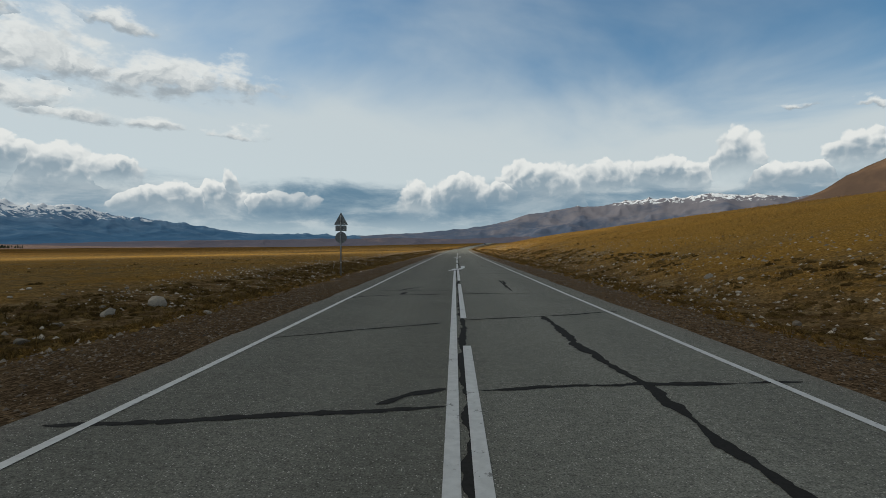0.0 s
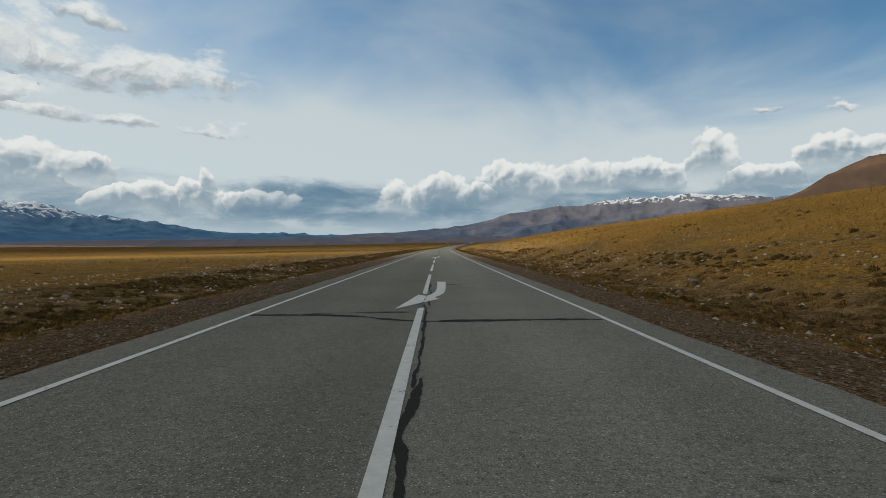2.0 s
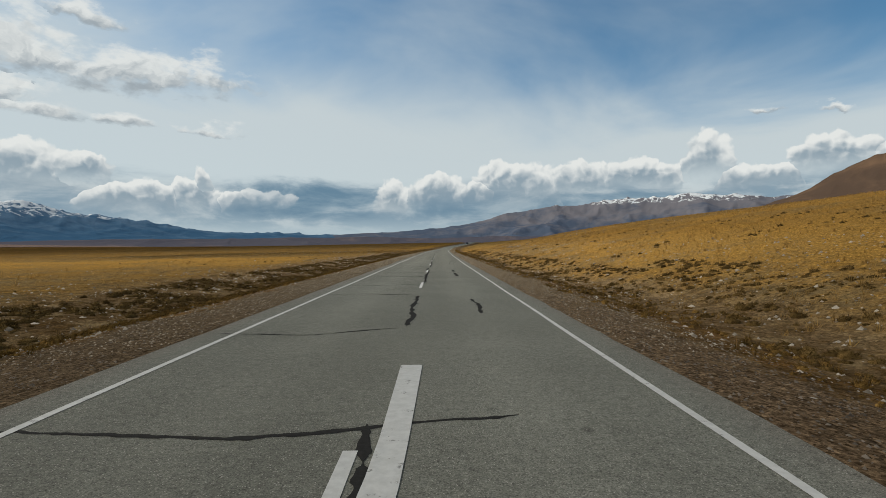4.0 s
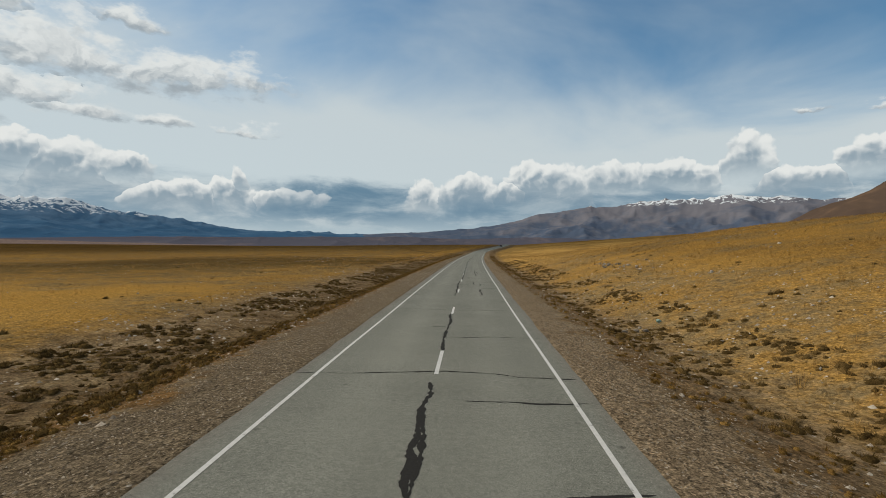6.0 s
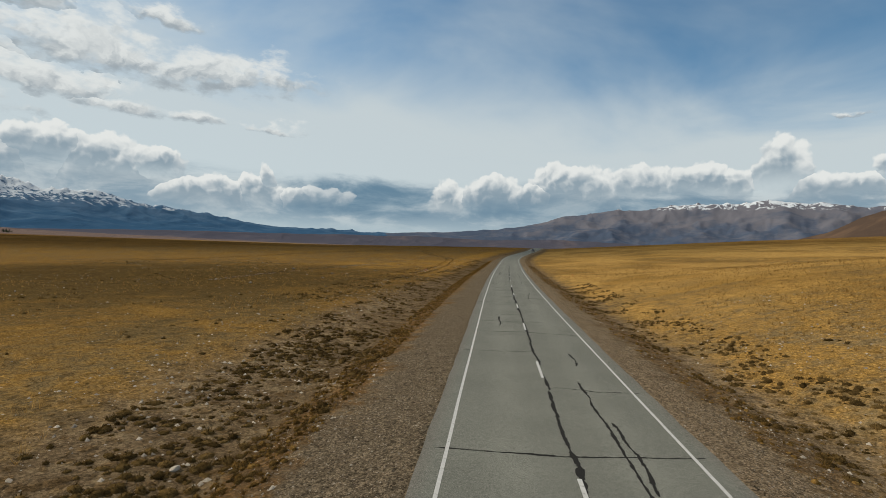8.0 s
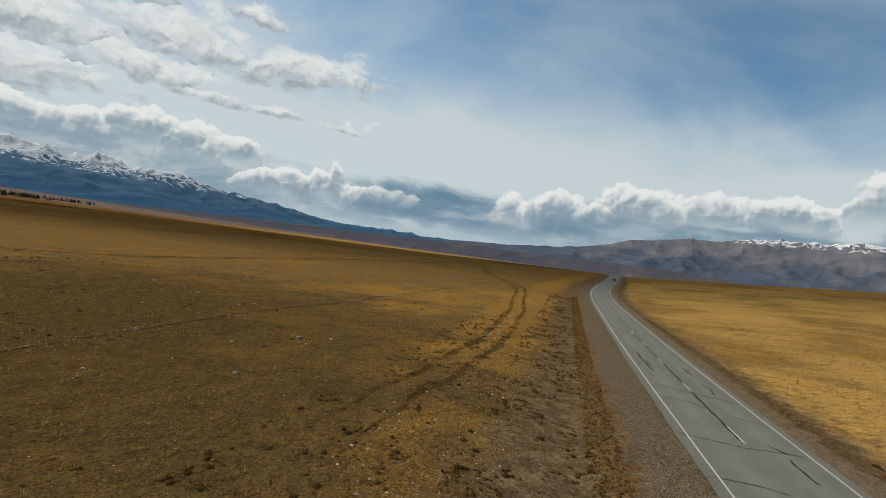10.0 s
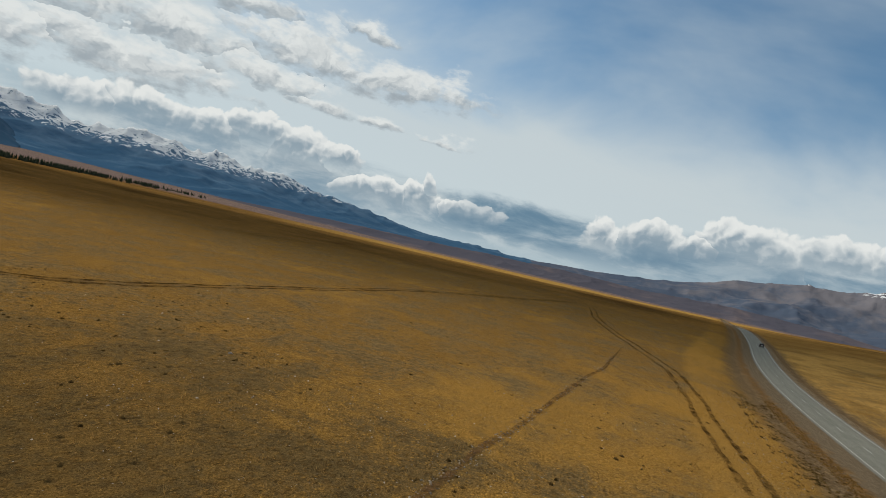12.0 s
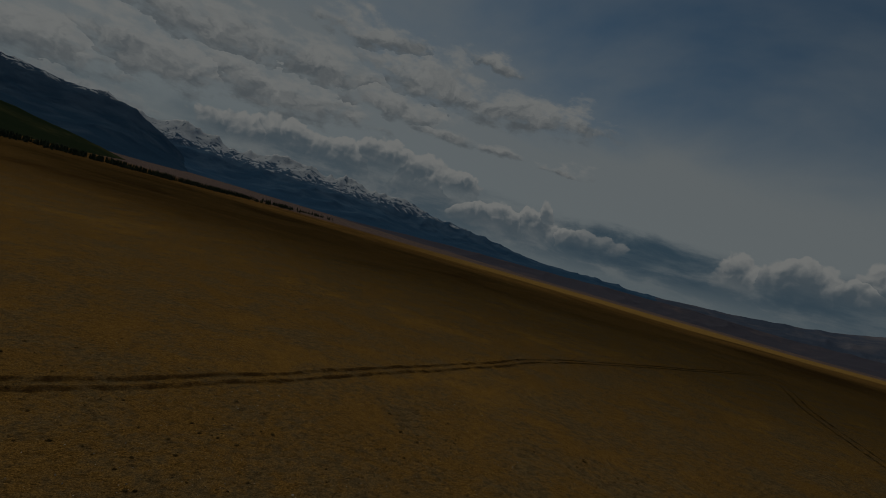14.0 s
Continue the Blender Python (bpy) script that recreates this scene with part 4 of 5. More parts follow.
def arrow(y0, d0):
    """A white arrow that swerves from the right lane across the centre line."""
    bm = bmesh.new()

    def at(y, d):
        return bm.verts.new(on_road(y0 + y, d0 + d, float(road_height(d0 + d, y0 + y) - road_z(y0 + y)) + .009))
    inner = [at(*p) for p in ((7.6, .06), (5.0, .06), (4.2, .04), (3.5, 0), (2.9, -.10), (2.55, -.19))]
    outer = [at(*p) for p in ((7.6, .35), (4.9, .31), (4.1, .29), (3.5, .26), (2.8, .16), (2.17, .01))]
    for i in range(5):
        bm.faces.new((inner[i], inner[i + 1], outer[i + 1], outer[i]))
    tip = at(0, -.75)
    bm.faces.new((inner[5], at(2.88, -.40), tip))
    bm.faces.new((inner[5], tip, outer[5]))
    bm.faces.new((outer[5], tip, at(1.85, .12)))
    bmesh.ops.recalc_face_normals(bm, faces=bm.faces[:])
    part("arrow", bm, PAINT, road, "white painted swerving arrow")
    crack([(y0 + y, d0 + d) for y, d in ((-.1, -.28), (1.0, -.26), (2.1, -.2), (3.2, -.16))], .010, .05, .013)


arrow(29.62, .13)
arrow(65.55, .19)
arrow(109.0, .08)


# ---- tracks over the steppe ----
def track_material(name, dark, light, cover):
    """Bare earth that thins out towards the sides, broken up by tufts."""
    m, n = material(name)
    at, fade = n.place(), n.attr("fade")
    small = n.noise(at, 2.2, 6, 0.65)
    body = n.surface(n.mix(n.step(n.math("ADD", n.math("MULTIPLY", small, 0.5), n.math("MULTIPLY", n.noise(at, 9.0, 5, 0.75), 0.5)), 0.34, 0.66, 0.0, 1.0, False), dark, light), 1.0, n.bump(small, 0.8, 0.08), 0, 0.0)
    broken = n.math("ADD", n.math("MULTIPLY", n.noise(at, 0.55, 4, 0.6), 0.7), n.math("MULTIPLY", n.noise(at, 3.5, 5, 0.7), 0.6))
    n.put(body.inputs["Alpha"], n.step(n.math("ADD", n.math("MULTIPLY", fade, 0.42), broken), 1.18 - cover, 1.50 - cover, 0.0, 0.85))
    return m


TRACK = track_material("track_dirt", (0.022, 0.012, 0.005), (0.085, 0.047, 0.017), 0.28)
STONES_DULL = tinted("dull_stone", (0.10, 0.083, 0.060), (0.40, 0.345, 0.275))
WORN = track_material("worn_earth", (0.020, 0.012, 0.005), (0.100, 0.060, 0.023), 0.26)
RED_DIRT = track_material("reddish_dirt", (0.048, 0.024, 0.010), (0.185, 0.108, 0.050), 0.28)


def rut(course, width, mat, label, seed, lift=.05):
    """A worn wheel track that lies on the ground; the course is (ahead, right) places."""
    c = np.asarray(course, float)
    s = np.linspace(0, len(c) - 1, len(c) * 26)
    k = np.arange(len(c))
    pts = np.stack([np.interp(s, k, c[:, i]) for i in (0, 1)], -1)
    for _ in range(14):
        pts[1:-1] = (pts[:-2] + pts[1:-1] + pts[2:]) / 3
    pts[:, 1] += fbm(s * 2, s * 0, seed, 3) * width * 0.4
    tan = np.gradient(pts, axis=0)
    tan /= np.linalg.norm(tan, axis=1, keepdims=True)
    side = np.stack([tan[:, 1], -tan[:, 0]], -1)
    thick = width * (1 + .55 * fbm(s * 5, s * 0 + 3, seed + 1, 3))
    thick *= np.minimum(1, np.minimum(np.arange(len(s)), np.arange(len(s))[::-1]) / 30 + .08)
    cols = []
    for f in (-.5, -.2, .2, .5):
        p = pts + side * (f * thick)[:, None]
        cols.append(np.stack([road_x(p[:, 0]) + p[:, 1], p[:, 0], ground_height(p[:, 1], p[:, 0]) + lift], -1))
    v = np.stack(cols, 1).reshape(-1, 3)
    i = (np.arange(len(s) - 1)[:, None] * 4 + np.arange(3)).ravel()
    me = mesh_of("dirt_track", v, np.stack([i, i + 1, i + 5, i + 4], -1), mat, True)
    me.attributes.new("fade", "FLOAT", "POINT").data.foreach_set("value", np.tile((0, 1, 1, 0), len(s)).astype(float))
    ob = new("dirt_track", me)
    return tagged(ob, label, "track", kind="structure")


FAR_TRACK = ((330, -118), (345, -104), (356, -99), (373, -98), (387, -97.3), (410, -98), (443, -99), (462, -98.5), (480, -95.5), (513, -92), (545, -88), (600, -82))
BY_TRACK = ((288, -20.2), (302, -18.7), (313, -17.6), (330, -17.2), (355, -18.3), (373, -19.7), (398, -21.5), (423, -24.2), (438, -28.6), (457, -35.5), (481, -44.5), (521, -58), (577, -74))
STONE_LINE = ((285, -41), (298, -41.2), (309, -41.6), (321, -41), (335, -39.4), (358, -38.4), (382, -37.2), (402, -36), (446, -36.2))
for off in (-1.0, 1.0):
    rut([(y, d + off) for y, d in FAR_TRACK], 1.7, TRACK, "dark worn wheel track across dry grass", 31, .07)
    rut([(y, d + off * 1.2) for y, d in BY_TRACK], 1.5, WORN, "brown worn wheel track beside the road", 33, .05)
rut(STONE_LINE, 1.25, RED_DIRT, "reddish strip of bare stony dirt", 35, .06)


# ---- stones, grass and shrubs ----
R = np.random.RandomState(11)


def spots(n, d0, d1, y0, y1, keep=None, near=0.0):
    """Random places between two distances from the road, thinned by a test; near draws them towards small y."""
    d = R.uniform(d0, d1, n)
    y = y0 + (y1 - y0) * R.rand(n) ** (1 + near)
    if keep is not None:
        ok = keep(d, y)
        d, y = d[ok], y[ok]
    return d, y


def lay(name, verts, tris, d, y, lo, hi, mat, sink=0.0, squash=True, smooth=False, power=2.0):
    size = lo + (hi - lo) * R.rand(len(d)) ** power
    p = np.stack([road_x(y) + d, y, ground_height(d, y) - sink * size], -1)
    q = R.uniform(.6, 1.3, (len(d), 3)) if squash else None
    return many(name, verts, tris, p, size, R.uniform(0, 6.28, len(d)), mat, q, smooth)


OCTA = [(1, 0, .1), (0.1, .8, 0), (-.9, .1, .1), (0, -.85, 0), (.1, 0, .7), (0, .1, -.5)]
CAP = [(1, 0, 0), (0.1, .8, -.1), (-.9, .1, 0), (0, -.85, -.1), (.1, 0, .7)]
CAP_F = [(0, 1, 4), (1, 2, 4), (2, 3, 4), (3, 0, 4)]
OCTA_F = [(0, 1, 4), (1, 2, 4), (2, 3, 4), (3, 0, 4), (1, 0, 5), (2, 1, 5), (3, 2, 5), (0, 3, 5)]


def clumpy(scale, seed, cut):
    return lambda d, y: fbm(d / scale, y / scale, seed, 3) > cut + R.uniform(-.25, .25, len(d))


def joined(*pairs):
    return np.concatenate([p[0] for p in pairs]), np.concatenate([p[1] for p in pairs])


d, y = joined(spots(64000, -8.2, -3.9, -2, 235), spots(6000, -7.6, -3.9, 235, 330), spots(48000, 3.8, 6.9, -2, 235), spots(3000, 3.62, 6.4, 235, 330))
for first, mat, label in ((True, DULL_PEBBLE, "dull brown gravel on the road's shoulders"), (False, PEBBLE, "loose grey-brown gravel on the road's shoulders")):
    at = (y < 118) == first
    tagged(lay("gravel", CAP, CAP_F, d[at], y[at], .010, .042, mat, .1), label, "gravel", kind="stuff")
d, y = joined(spots(15000, -17, -6.5, -2, 240, clumpy(4, 61, -.1)), spots(5000, -15, -7.5, -2, 110, clumpy(3, 66, .0)), spots(7000, 7.0, 15, -2, 110, clumpy(3, 67, .0)), spots(15000, 6, 20, -2, 260, clumpy(4, 62, -.1)), spots(4500, 20, 85, 120, 320, clumpy(9, 63, .12)),
              spots(7500, -95, -18, 240, 400, clumpy(12, 64, .05)), spots(2500, -19, -12.5, 240, 420), spots(2500, -60, -20, 20, 240, clumpy(9, 65, .1)))
tagged(lay("scattered_stones", CAP, CAP_F, d, y, .022, .13, CHIP, .1, power=3.2), "pale stones scattered over the verges", "stones", kind="stuff")
t = R.rand(2400)
y = 285 + 140 * t
d = np.interp(y, [p[0] for p in STONE_LINE], [p[1] for p in STONE_LINE]) + R.normal(0, .42, len(t))
ok = fbm(y / 6, y * 0, 77, 3) > R.uniform(-.5, .3, len(y))
tagged(lay("stone_row", OCTA, OCTA_F, d[ok], y[ok], .025, .15, STONES_DULL, .1), "row of pale stones along bare dirt", "stones", kind="stuff")


def blades(n, seed, lean=.55, thin=.05):
    r, v, f = random.Random(seed), [], []
    for i in range(n):
        a, b = r.uniform(0, 6.28), r.uniform(0, .28)
        x, yy, h, l = b * math.cos(a), b * math.sin(a), r.uniform(.55, 1), r.uniform(.1, lean)
        w = thin * r.uniform(.6, 1.3)
        k = len(v)
        v += [(x - w * math.sin(a), yy + w * math.cos(a), -.08), (x + w * math.sin(a), yy - w * math.cos(a), -.08),
              (x + l * math.cos(a), yy + l * math.sin(a), h)]
        f.append((k, k + 1, k + 2))
    return v, f


def bush(n, seed, tall=.4, core=.62, thin=.034):
    """A low, dense cushion of twigs: an uneven mound with short thin sprigs all over it."""
    r, v, f = random.Random(seed), [], []
    rings = ((1.0, -.15, 10), (.86, .55, 8), (.45, .92, 5))
    for q, z, m in rings:
        v += [(core * q * r.uniform(.72, 1.2) * math.cos(6.283 * i / m + q), core * q * r.uniform(.72, 1.2) * math.sin(6.283 * i / m + q), tall * z * r.uniform(.7, 1.15)) for i in range(m)]
    v.append((0, 0, tall))
    for lo, m, hi, k in ((0, 10, 10, 8), (10, 8, 18, 5)):
        i = j = 0
        while i < m or j < k:
            if j >= k or (i < m and i / m <= j / k):
                f.append((lo + i % m, lo + (i + 1) % m, hi + j % k))
                i += 1
            else:
                f.append((lo + i % m, hi + (j + 1) % k, hi + j % k))
                j += 1
    f += [(18 + i, 18 + (i + 1) % 5, 23) for i in range(5)]
    for i in range(n):
        a, e = r.uniform(0, 6.28), math.asin(r.uniform(.05, 1))
        q, l = core * r.uniform(.5, 1.05), r.uniform(.15, .48)
        c = Vector((q * math.cos(a) * math.cos(e), q * math.sin(a) * math.cos(e), tall * .9 * math.sin(e)))
        b = a + r.gauss(0, .6)
        u = Vector((l * math.cos(b) * math.cos(e), l * math.sin(b) * math.cos(e), l * r.uniform(.3, 1.0)))
        s = Vector((r.gauss(0, 1), r.gauss(0, 1), r.gauss(0, .4))).normalized() * thin * r.uniform(.6, 1.6)
        k = len(v)
        v += [tuple(c - s), tuple(c + s), tuple(c + u)]
        f.append((k, k + 1, k + 2))
    return v, f


def sown(name, shapes, d, y, lo, hi, mat, label, category, **more):
    cut = np.array_split(np.arange(len(d)), len(shapes))
    for (v, f), i in zip(shapes, cut):
        tagged(lay(name, v, f, d[i], y[i], lo, hi, mat, **more), label, category, kind="stuff")


GRASS = [blades(13, 1, .55, .035), blades(11, 2, .8, .035), blades(14, 3, .4, .035)]
gold_field = joined(spots(30000, 9, 60, -2, 262, clumpy(6, 81, -.05)), spots(15000, 12, 75, 245, 400, clumpy(10, 82, -.3), .4), spots(6500, -60, -13, -2, 245, clumpy(6, 83, .12)),
                    spots(9000, -70, -12, 245, 400, clumpy(8, 84, .18)), spots(6500, -24, -12.5, 262, 420, clumpy(4, 85, .0)), spots(5000, -60, -13, 380, 470, clumpy(8, 102, .0)))
mixed = R.permutation(len(gold_field[0]))
sown("dry_grass", GRASS, gold_field[0][mixed], gold_field[1][mixed], .07, .28, STRAW, "dry golden grass tufts", "grass")
tall_field = joined(spots(9000, 10, 30, 40, 262, clumpy(4, 86, .05)), spots(6000, 9, 45, 250, 380, clumpy(5, 87, .1)), spots(2500, -32, -13, 120, 250, clumpy(4, 88, .2)), spots(7000, -62, -13, 248, 350, clumpy(5, 89, .1)))
mixed = R.permutation(len(tall_field[0]))
sown("tall_dry_grass", [blades(12, 21, .5, .016), blades(14, 22, .7, .016)], tall_field[0][mixed], tall_field[1][mixed], .2, .48, STRAW, "taller dry golden grass tufts", "grass")
BUSHES = [bush(48, 4, .36), bush(44, 5, .46), bush(50, 6, .30), bush(46, 9, .40)]
heath = joined(spots(24000, -13.5, -7.4, -2, 250, clumpy(2, 91, -.05)), spots(9500, 7.0, 14.5, -2, 140, clumpy(2, 92, .08)), spots(9000, 7.0, 12.5, 140, 300, clumpy(2, 90, .08)), spots(9000, -14.6, -8.2, 240, 420, clumpy(1.6, 93, .12)), spots(2600, -23, -16, 262, 345, clumpy(1.6, 101, .10)),
               spots(3000, 12, 30, 60, 260, clumpy(4, 94, .3)), spots(3500, -90, -16, 240, 400, clumpy(9, 95, .1)), spots(1000, -45, -15, 0, 240, clumpy(9, 96, .1)), spots(1500, -112, -62, 318, 372, clumpy(6, 103, .1)))
mixed = R.permutation(len(heath[0]))
sown("low_shrub", BUSHES, heath[0][mixed], heath[1][mixed], .06, .36, SHRUB, "low dark brown heath shrubs", "shrub", sink=.1, power=1.5)
rusty = joined(spots(12000, -8.7, -7.1, 120, 420, clumpy(3, 97, -.45)), spots(3500, -9.4, -6.6, -2, 120, clumpy(3, 100, -.25)), spots(5000, 5.8, 7.9, -2, 380, clumpy(3, 98, -.25)), spots(2600, 7.2, 9.6, -2, 140, clumpy(3, 99, -.2)))
mixed = R.permutation(len(rusty[0]))
sown("rusty_weeds", [bush(40, 7, .34, .45), blades(24, 8, .9, .022), bush(40, 12, .28, .4)], rusty[0][mixed], rusty[1][mixed], .08, .28, RUST, "rust-brown dry weeds along the gravel", "weeds")


# ---- single rocks ----
def rock_mesh(seed):
    bm = bmesh.new()
    bmesh.ops.create_icosphere(bm, subdivisions=2, radius=1)
    r = random.Random(seed)
    off, sq = Vector((r.uniform(0, 50), r.uniform(0, 50), r.uniform(0, 50))), (1, r.uniform(.6, .9), r.uniform(.45, .75))
    cuts = [(Vector((r.gauss(0, 1), r.gauss(0, 1), r.gauss(0, 1))).normalized(), r.uniform(.5, .8)) for _ in range(9)]
    for v in bm.verts:
        p = v.co * (1 + .30 * noise.noise(v.co * 1.1 + off))
        for normal, reach in cuts:
            over = p.dot(normal) - reach
            if over > 0:
                p -= normal * over
        p *= 1.2 * (1 + .07 * noise.noise(v.co * 3.5 + off))
        v.co = Vector((p.x * sq[0], p.y * sq[1], p.z * sq[2]))
    me = bpy.data.meshes.new("rock")
    bm.to_mesh(me)
    bm.free()
    me.materials.append(STONE)
    return me


ROCKS = [rock_mesh(i) for i in range(7)]


def rock(d, y, size, turn=0.0, kind=0, label="pale weathered rock lying on the stony verge"):
    ob = new("rock", ROCKS[kind % 7])
    ob.matrix_world = pose(float(road_x(y)) + d, y, float(ground_height(d, y)) + size * .22, 0, 0, turn) @ Matrix.Scale(size, 4)
    tagged(ob, label, "rock", "rocks along the road")


rng = random.Random(8)
for n, d0, d1, y0, y1, lo, hi in ((30, -18, -8, 4, 40, .06, .15), (34, 8, 15, 6, 60, .06, .15), (28, -16, -8, 40, 130, .06, .16), (28, 8, 15, 60, 150, .06, .15),
                                  (34, 7.5, 16, 150, 215, .05, .12), (22, 18, 46, 185, 240, .08, .2), (18, -24, -8, 130, 240, .05, .14), (46, -60, -18, 262, 350, .05, .15)):
    for i in range(n):
        rock(rng.uniform(d0, d1), rng.uniform(y0, y1), lo + (hi - lo) * rng.random() ** 2, rng.uniform(0, 360), rng.randrange(7))
# A scattered line of stones at the foot of the hill, and piles in the wheel track.
for i in range(34):
    y = 210 + 19 * rng.random() ** .8
    rock(16.8 + rng.gauss(0, .5), y, rng.uniform(.07, .24), rng.uniform(0, 360), i, "pale broken stone at the foot of the hill")
for y0, d0, n in ((344.7, -17.7, 12), (340.5, -17.8, 9), (330, -18.3, 8), (326, -17.9, 12), (324, -18.2, 9), (321, -18.1, 11), (328.5, -19.6, 8)):
    for i in range(n):
        rock(d0 + rng.gauss(0, .35), y0 + rng.gauss(0, .9), rng.uniform(.04, .13), rng.uniform(0, 360), i, "pale stone dumped in the wheel track")
GREY = "grey boulder in the roadside heath"
rock(-10.5, 17.6, .36, 20, 1, GREY)
rock(-10.5, 15.2, .25, 80, 2, GREY)
rock(-6.6, 13.2, .13, 10, 3, "pale stone on the gravel shoulder")
rock(-10.4, 13.0, .15, 40, 4, GREY)
rock(-9.7, 11.2, .14, 70, 5, GREY)
rock(11.4, 23.3, .22, 0, 2, GREY)
rock(9.9, 21.3, .17, 30, 3, GREY)
rock(10.3, 18.9, .15, 60, 6, GREY)
rock(8.5, 13.0, .13, 15, 1, "pale stone among rusty weeds")
rock(10.9, 54.2, .26, 40, 3, "white boulder beside the ditch")
rock(10.5, 75.5, .22, 10, 0, "long pale rock in the verge")
rock(8.9, 71.4, .13, 50, 2, "pale stone beside the gravel")
rock(-11.6, 88.0, .17, 25, 1, "pale boulder in the roadside heath")
rock(9.0, 145.5, .15, 5, 4, "pale stone beside the gravel")
rock(7.5, 144.1, .10, 35, 5, "pale stone beside the gravel")
rock(8.3, 188.8, .15, 12, 6, "white stone in the verge")
rock(8.8, 188.6, .17, 95, 0, "white stone in the verge")
rock(9.2, 188.6, .15, 150, 3, "white stone in the verge")
rock(8.5, 205.9, .14, 40, 1, "white stone in the verge")
rock(8.5, 204.8, .13, 75, 2, "white stone in the verge")
rock(-31.4, 306.3, .30, 0, 4, "single pale boulder on the open steppe")
rock(-43.8, 319.4, .30, 50, 5, "flat pale boulder beside bare dirt")
rock(-44.9, 318.0, .20, 10, 1, "reddish stone beside bare dirt")
rock(-29.1, 307.5, .19, 20, 6, "grey boulder on the open steppe")
rock(-28.6, 293.9, .19, 60, 3, "pale boulder on the open steppe")
rock(-33.5, 281.1, .22, 35, 2, "low pale boulder on the open steppe")
rock(-65.2, 349.8, .22, 20, 2, "white stone on the open steppe")


# ---- a crumpled plastic bag ----
def crumpled_bag(d, y):
    bm = bmesh.new()
    bmesh.ops.create_icosphere(bm, subdivisions=3, radius=.12)
    for v in bm.verts:
        p = v.co * 9
        v.co *= 1 + .45 * noise.noise(p) + .25 * noise.noise(p * 2.3)
        v.co.z = v.co.z * .7 + .065
    ob = part("plastic_bag", bm, plain("teal_plastic", (0.16, 0.30, 0.28), 0.35, 0.0, 0.5, 0.35), None, "", True)
    ob.matrix_world = pose(float(road_x(y)) + d, y, float(ground_height(d, y)), 0, 0, 30)
    tagged(ob, "crumpled pale teal plastic bag lying in the verge", "litter")


crumpled_bag(10.4, 190.1)


# ---- the road sign, seen from behind ----
def rounded(points, radius, depth, z0=0.0):
    """An upright plate in the xz plane with rounded corners, depth along y."""
    bm = bmesh.new()
    ring, n = [], len(points)
    for i in range(n):
        p, a, b = Vector(points[i]), Vector(points[i - 1]), Vector(points[(i + 1) % n])
        p0, p1 = p + (a - p).normalized() * radius, p + (b - p).normalized() * radius
        for s in range(5):
            f = s / 4
            ring.append(p0 * (1 - f) ** 2 + p * 2 * f * (1 - f) + p1 * f * f)
    front = [bm.verts.new((q.x, 0, q.y + z0)) for q in ring]
    bm.faces.new(front)
    got = bmesh.ops.extrude_face_region(bm, geom=bm.faces[:])
    bmesh.ops.translate(bm, verts=[g for g in got["geom"] if isinstance(g, bmesh.types.BMVert)], vec=(0, depth, 0))
    bmesh.ops.recalc_face_normals(bm, faces=bm.faces[:])
    return bm


def tube(radius, z0, z1, x=0.0, y=0.0, sides=16):
    bm = bmesh.new()
    bmesh.ops.create_cone(bm, cap_ends=True, segments=sides, radius1=radius, radius2=radius, depth=z1 - z0)
    bmesh.ops.translate(bm, verts=bm.verts[:], vec=(x, y, (z0 + z1) / 2))
    return bm


def block(x0, x1, y0, y1, z0, z1, bevel=0.0):
    bm = bmesh.new()
    bmesh.ops.create_cube(bm, size=1)
    for v in bm.verts:
        v.co = ((x0 + x1) / 2 + v.co.x * (x1 - x0), (y0 + y1) / 2 + v.co.y * (y1 - y0), (z0 + z1) / 2 + v.co.z * (z1 - z0))
    if bevel:
        bmesh.ops.bevel(bm, geom=bm.edges[:], offset=bevel, segments=2, affect="EDGES", profile=.5)
    return bm


WHITE_BAND = plain("white_band", (0.6, 0.6, 0.58), 0.5)


def road_sign(d, y):
    base = new("road_sign")
    base.matrix_world = pose(float(road_x(y)) + d, y, float(ground_height(d, y)), 0, 0, 2)
    tagged(base, "grey metal back of stacked road signs on a round post", "road sign")
    h = 0.42                                    # the road's level above the verge
    part("post", tube(.042, -.15, h + 3.32), POST, base, "grey round steel post", True)
    part("band", tube(.044, h + .38, h + .46), WHITE_BAND, base, "white painted band")
    tri = part("triangle_plate", rounded([(-.43, h + 2.74), (.43, h + 2.74), (0, h + 3.52)], .05, .02), ZINC, base, "bare zinc back of a triangular sign")
    tri.location.y = .05
    sq = part("rectangle_plate", rounded([(-.34, h + 2.35), (.34, h + 2.35), (.34, h + 2.70), (-.34, h + 2.70)], .04, .02), ZINC, base, "bare zinc back of a rectangular plate")
    sq.location.y = .05
    ring = [(.355 * math.cos(i * math.pi / 12), h + 1.96 + .355 * math.sin(i * math.pi / 12)) for i in range(24)]
    disc = part("disc_plate", rounded(ring, .03, .02), ZINC, base, "bare zinc back of a round sign")
    disc.location.y = .05
    for z in (2.98, 2.52, 2.14, 1.78):
        part("bracket", block(-.10, .10, -.05, .052, h + z - .02, h + z + .02, .006), ZINC, base)
    for x, z, q in ((.2, 2.82, tri), (.17, 2.43, sq), (.2, 1.74, disc)):
        part("sticker", block(x - .04, x + .04, -.003, .001, h + z - .02, h + z + .02), WHITE_BAND, q)


road_sign(-7.25, 31.5)


# ---- red marker stakes ----
RED = plain("orange_paint", (0.55, 0.075, 0.015), 0.6)


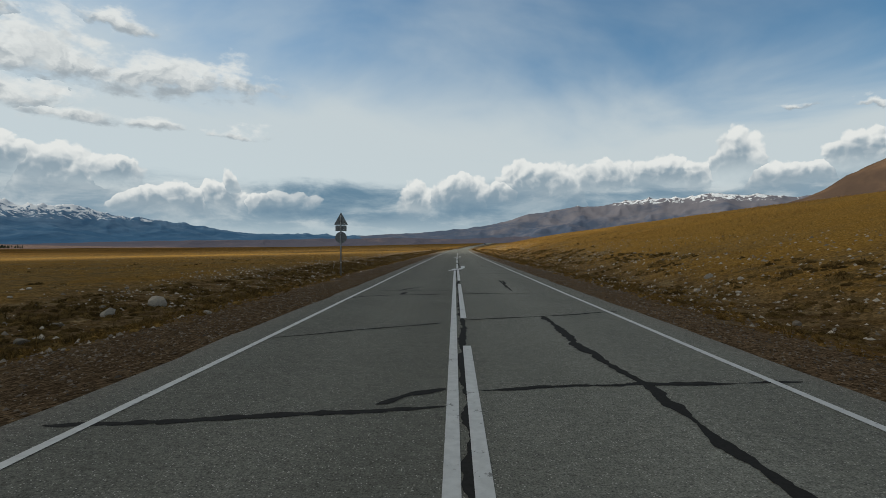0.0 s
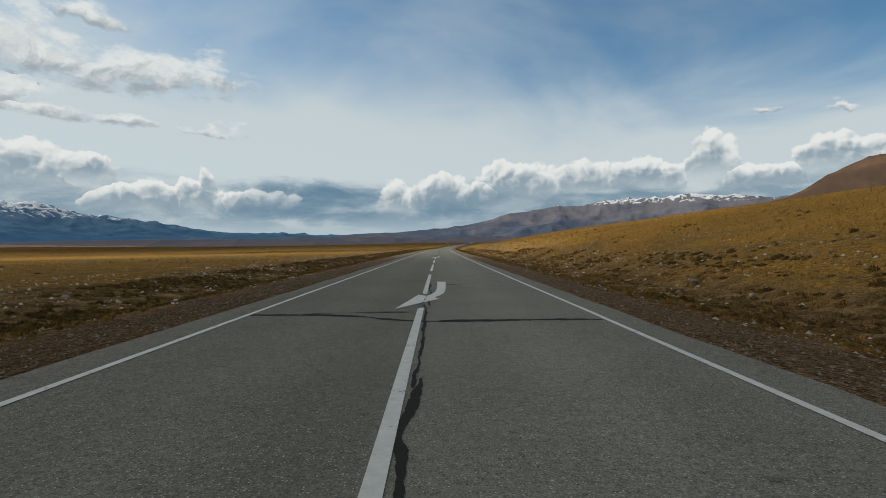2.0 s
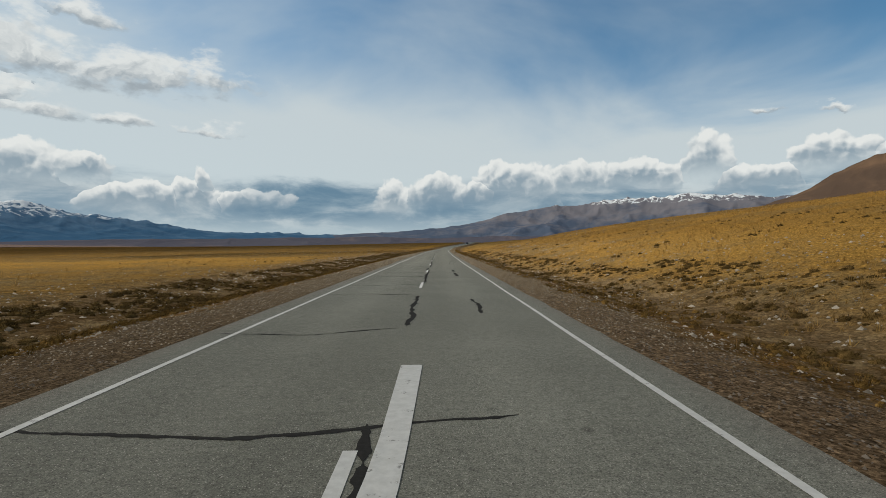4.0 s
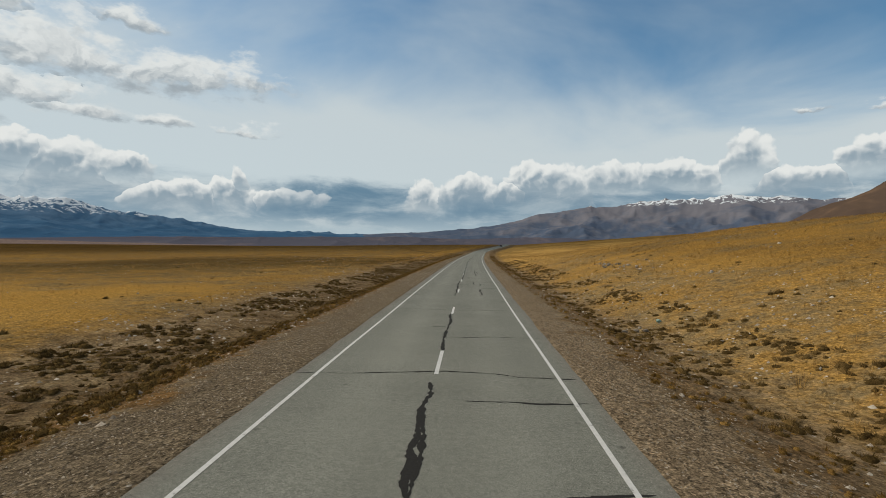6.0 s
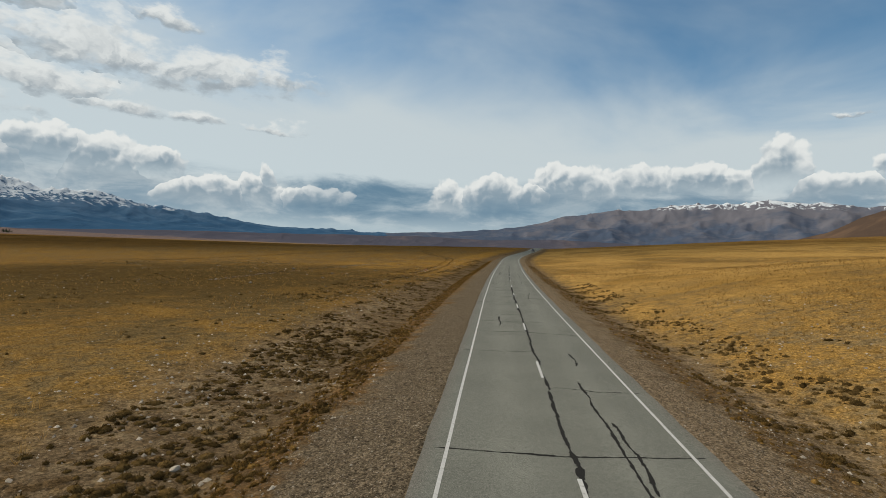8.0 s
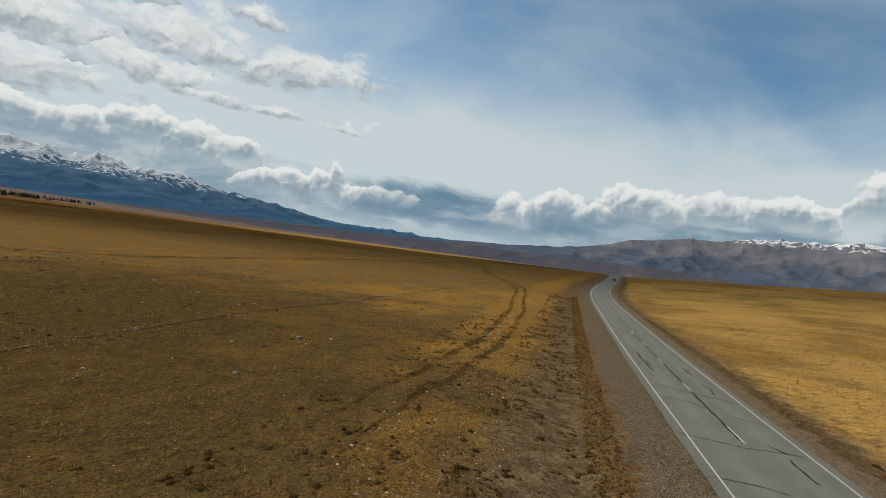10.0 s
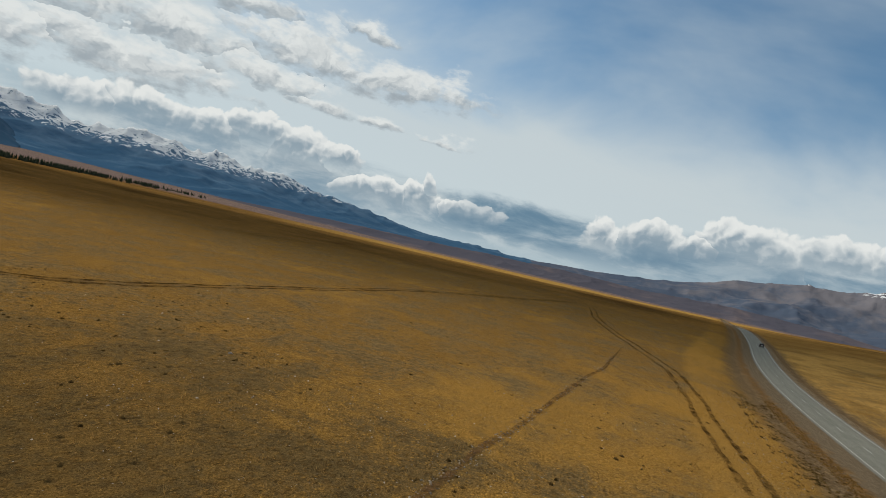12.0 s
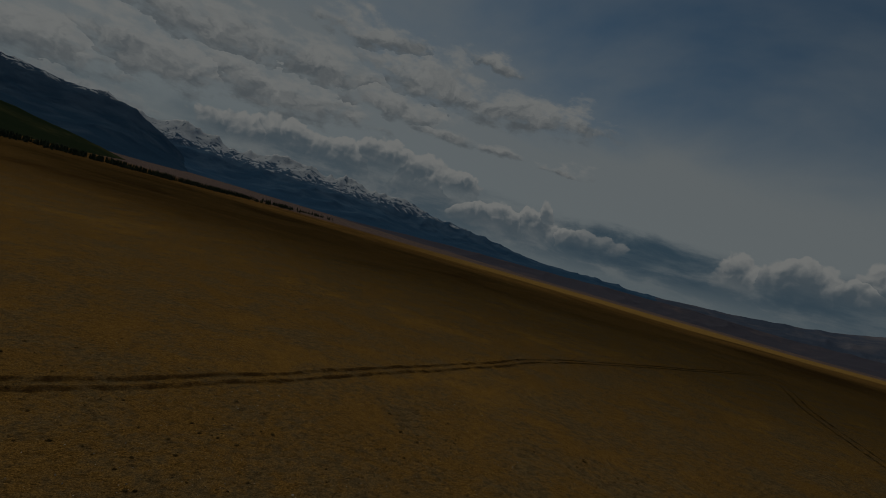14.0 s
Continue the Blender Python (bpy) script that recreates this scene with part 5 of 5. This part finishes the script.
def marker(d, y, lean, tall):
    base = new("marker_stake")
    base.matrix_world = pose(float(road_x(y)) + d, y, float(ground_height(d, y)), 0, lean, 0)
    tagged(base, "small orange-red marker stake stuck in stony grass", "stake", "red marker stakes")
    part("stake", tube(.028, -.1, tall, sides=10), RED, base)
    part("cap", tube(.065, tall - .12, tall + .06, sides=10), RED, base)


marker(-17.5, 323.5, 14, .62)
marker(12.8, 322.5, -5, .4)


# ---- the car ahead ----
CAR_PAINT = plain("dark_car_paint", (0.012, 0.013, 0.015), 0.25, 0.2, 0.5, 0.05)
GLASS = plain("tinted_window", (0.01, 0.012, 0.014), 0.06, 0.0, 0.6, 0.02)
RUBBER = plain("rubber", (0.015, 0.015, 0.015), 0.9)
RIM = plain("alloy", (0.4, 0.4, 0.41), 0.35, 0.9)
TAIL = plain("red_lens", (0.32, 0.012, 0.010), 0.2)
PLATE = plain("plate", (0.6, 0.6, 0.6), 0.5)


def shaped(profile, half, inset, bevel):
    """A body from a side profile (y, z), narrowed above."""
    bm = bmesh.new()
    top = max(z for _, z in profile)
    sides = []
    for s in (-1, 1):
        sides.append([bm.verts.new((s * (half - inset * z / top), y, z)) for y, z in profile])
    bm.faces.new(sides[0])
    bm.faces.new(list(reversed(sides[1])))
    n = len(profile)
    for i in range(n):
        j = (i + 1) % n
        bm.faces.new((sides[0][j], sides[0][i], sides[1][i], sides[1][j]))
    bmesh.ops.recalc_face_normals(bm, faces=bm.faces[:])
    bmesh.ops.bevel(bm, geom=bm.edges[:], offset=bevel, segments=2, affect="EDGES", profile=.5)
    return bm


def build_car(d, y):
    base = new("car")
    turn = -math.degrees(math.atan(float((road_x(y + 1) - road_x(y - 1)) / 2)))
    base.matrix_world = pose(float(road_x(y)) + d, y, float(road_z(y)) + .005, 0, 0, turn)
    tagged(base, "dark estate car seen from behind on the asphalt road", "car")
    part("body", shaped([(-2.2, .35), (-2.25, .75), (-2.15, 1.0), (1.0, 1.0), (2.05, .85), (2.2, .6), (2.15, .32), (-2.1, .28)], .90, .03, .05), CAR_PAINT, base)
    part("cabin", shaped([(-2.1, .98), (-1.85, 1.42), (-1.55, 1.5), (.1, 1.48), (.95, .98)], .86, .16, .04), CAR_PAINT, base)
    part("rear_window", shaped([(-2.08, 1.05), (-1.90, 1.38), (-1.87, 1.38), (-2.03, 1.05)], .72, .1, .004), GLASS, base)
    for s in (-1, 1):
        part("side_window", block(s * .735 - .03, s * .735 + .03, -1.6, .4, 1.08, 1.38, .02), GLASS, base)
        part("tail_light", block(s * .74 - .1, s * .74 + .1, -2.27, -2.15, .72, .92, .02), TAIL, base)
        for yy in (-1.35, 1.35):
            tyre = tube(.32, -.11, .11, sides=24)
            bmesh.ops.rotate(tyre, verts=tyre.verts[:], cent=(0, 0, 0), matrix=Matrix.Rotation(math.pi / 2, 3, "Y"))
            bmesh.ops.translate(tyre, verts=tyre.verts[:], vec=(s * .80, yy, .32))
            wheel = part("wheel", tyre, RUBBER, base)
            rim = tube(.2, -.12, .12, sides=16)
            bmesh.ops.rotate(rim, verts=rim.verts[:], cent=(0, 0, 0), matrix=Matrix.Rotation(math.pi / 2, 3, "Y"))
            bmesh.ops.translate(rim, verts=rim.verts[:], vec=(s * .805, yy, .32))
            part("rim", rim, RIM, wheel)
    part("bumper", block(-.88, .88, -2.33, -2.15, .36, .56, .04), RUBBER, base)
    part("number_plate", block(-.26, .26, -2.262, -2.23, .66, .77, .004), PLATE, base)


build_car(1.55, 578.0)


# ---- far woods ----
def conifer(seed):
    r, v, f = random.Random(seed), [], []
    for z0, z1, q in ((.08, .5, .22), (.3, .75, .17), (.55, 1.0, .11)):
        k = len(v)
        v += [(q * r.uniform(.7, 1.2) * math.cos(i * 1.047), q * r.uniform(.7, 1.2) * math.sin(i * 1.047), z0 + r.uniform(-.03, .03)) for i in range(6)] + [(0, 0, z1)]
        f += [(k + i, k + (i + 1) % 6, k + 6) for i in range(6)]
    return v, f


def woods():
    n = 3600
    az = np.radians(-45 - 60 * R.rand(n) ** 0.9)
    reach = np.interp(np.degrees(az), (-100, -75, -60, -38), (820, 950, 1250, 2300)) + R.normal(0, 1, n) * np.interp(np.degrees(az), (-100, -60, -38), (45, 60, 60))
    keep = fbm(np.degrees(az) / 2.2, reach / 160, 99, 3) > R.uniform(-.5, .1, n)
    az, reach = az[keep], reach[keep]
    x, yy = reach * np.sin(az), 300 + reach * np.cos(az)
    z = ground_height(x - road_x(yy), yy) - .3
    for i, part_of in enumerate(np.array_split(np.arange(len(x)), 3)):
        v, f = conifer(i)
        p = np.stack([x, yy, z], -1)[part_of]
        tagged(many("far_woods", v, f, p, R.uniform(6, 13, len(p)), R.uniform(0, 6.28, len(p)), CONIFER), "dark belt of far conifers at the steppe's edge", "woods", kind="stuff")


woods()
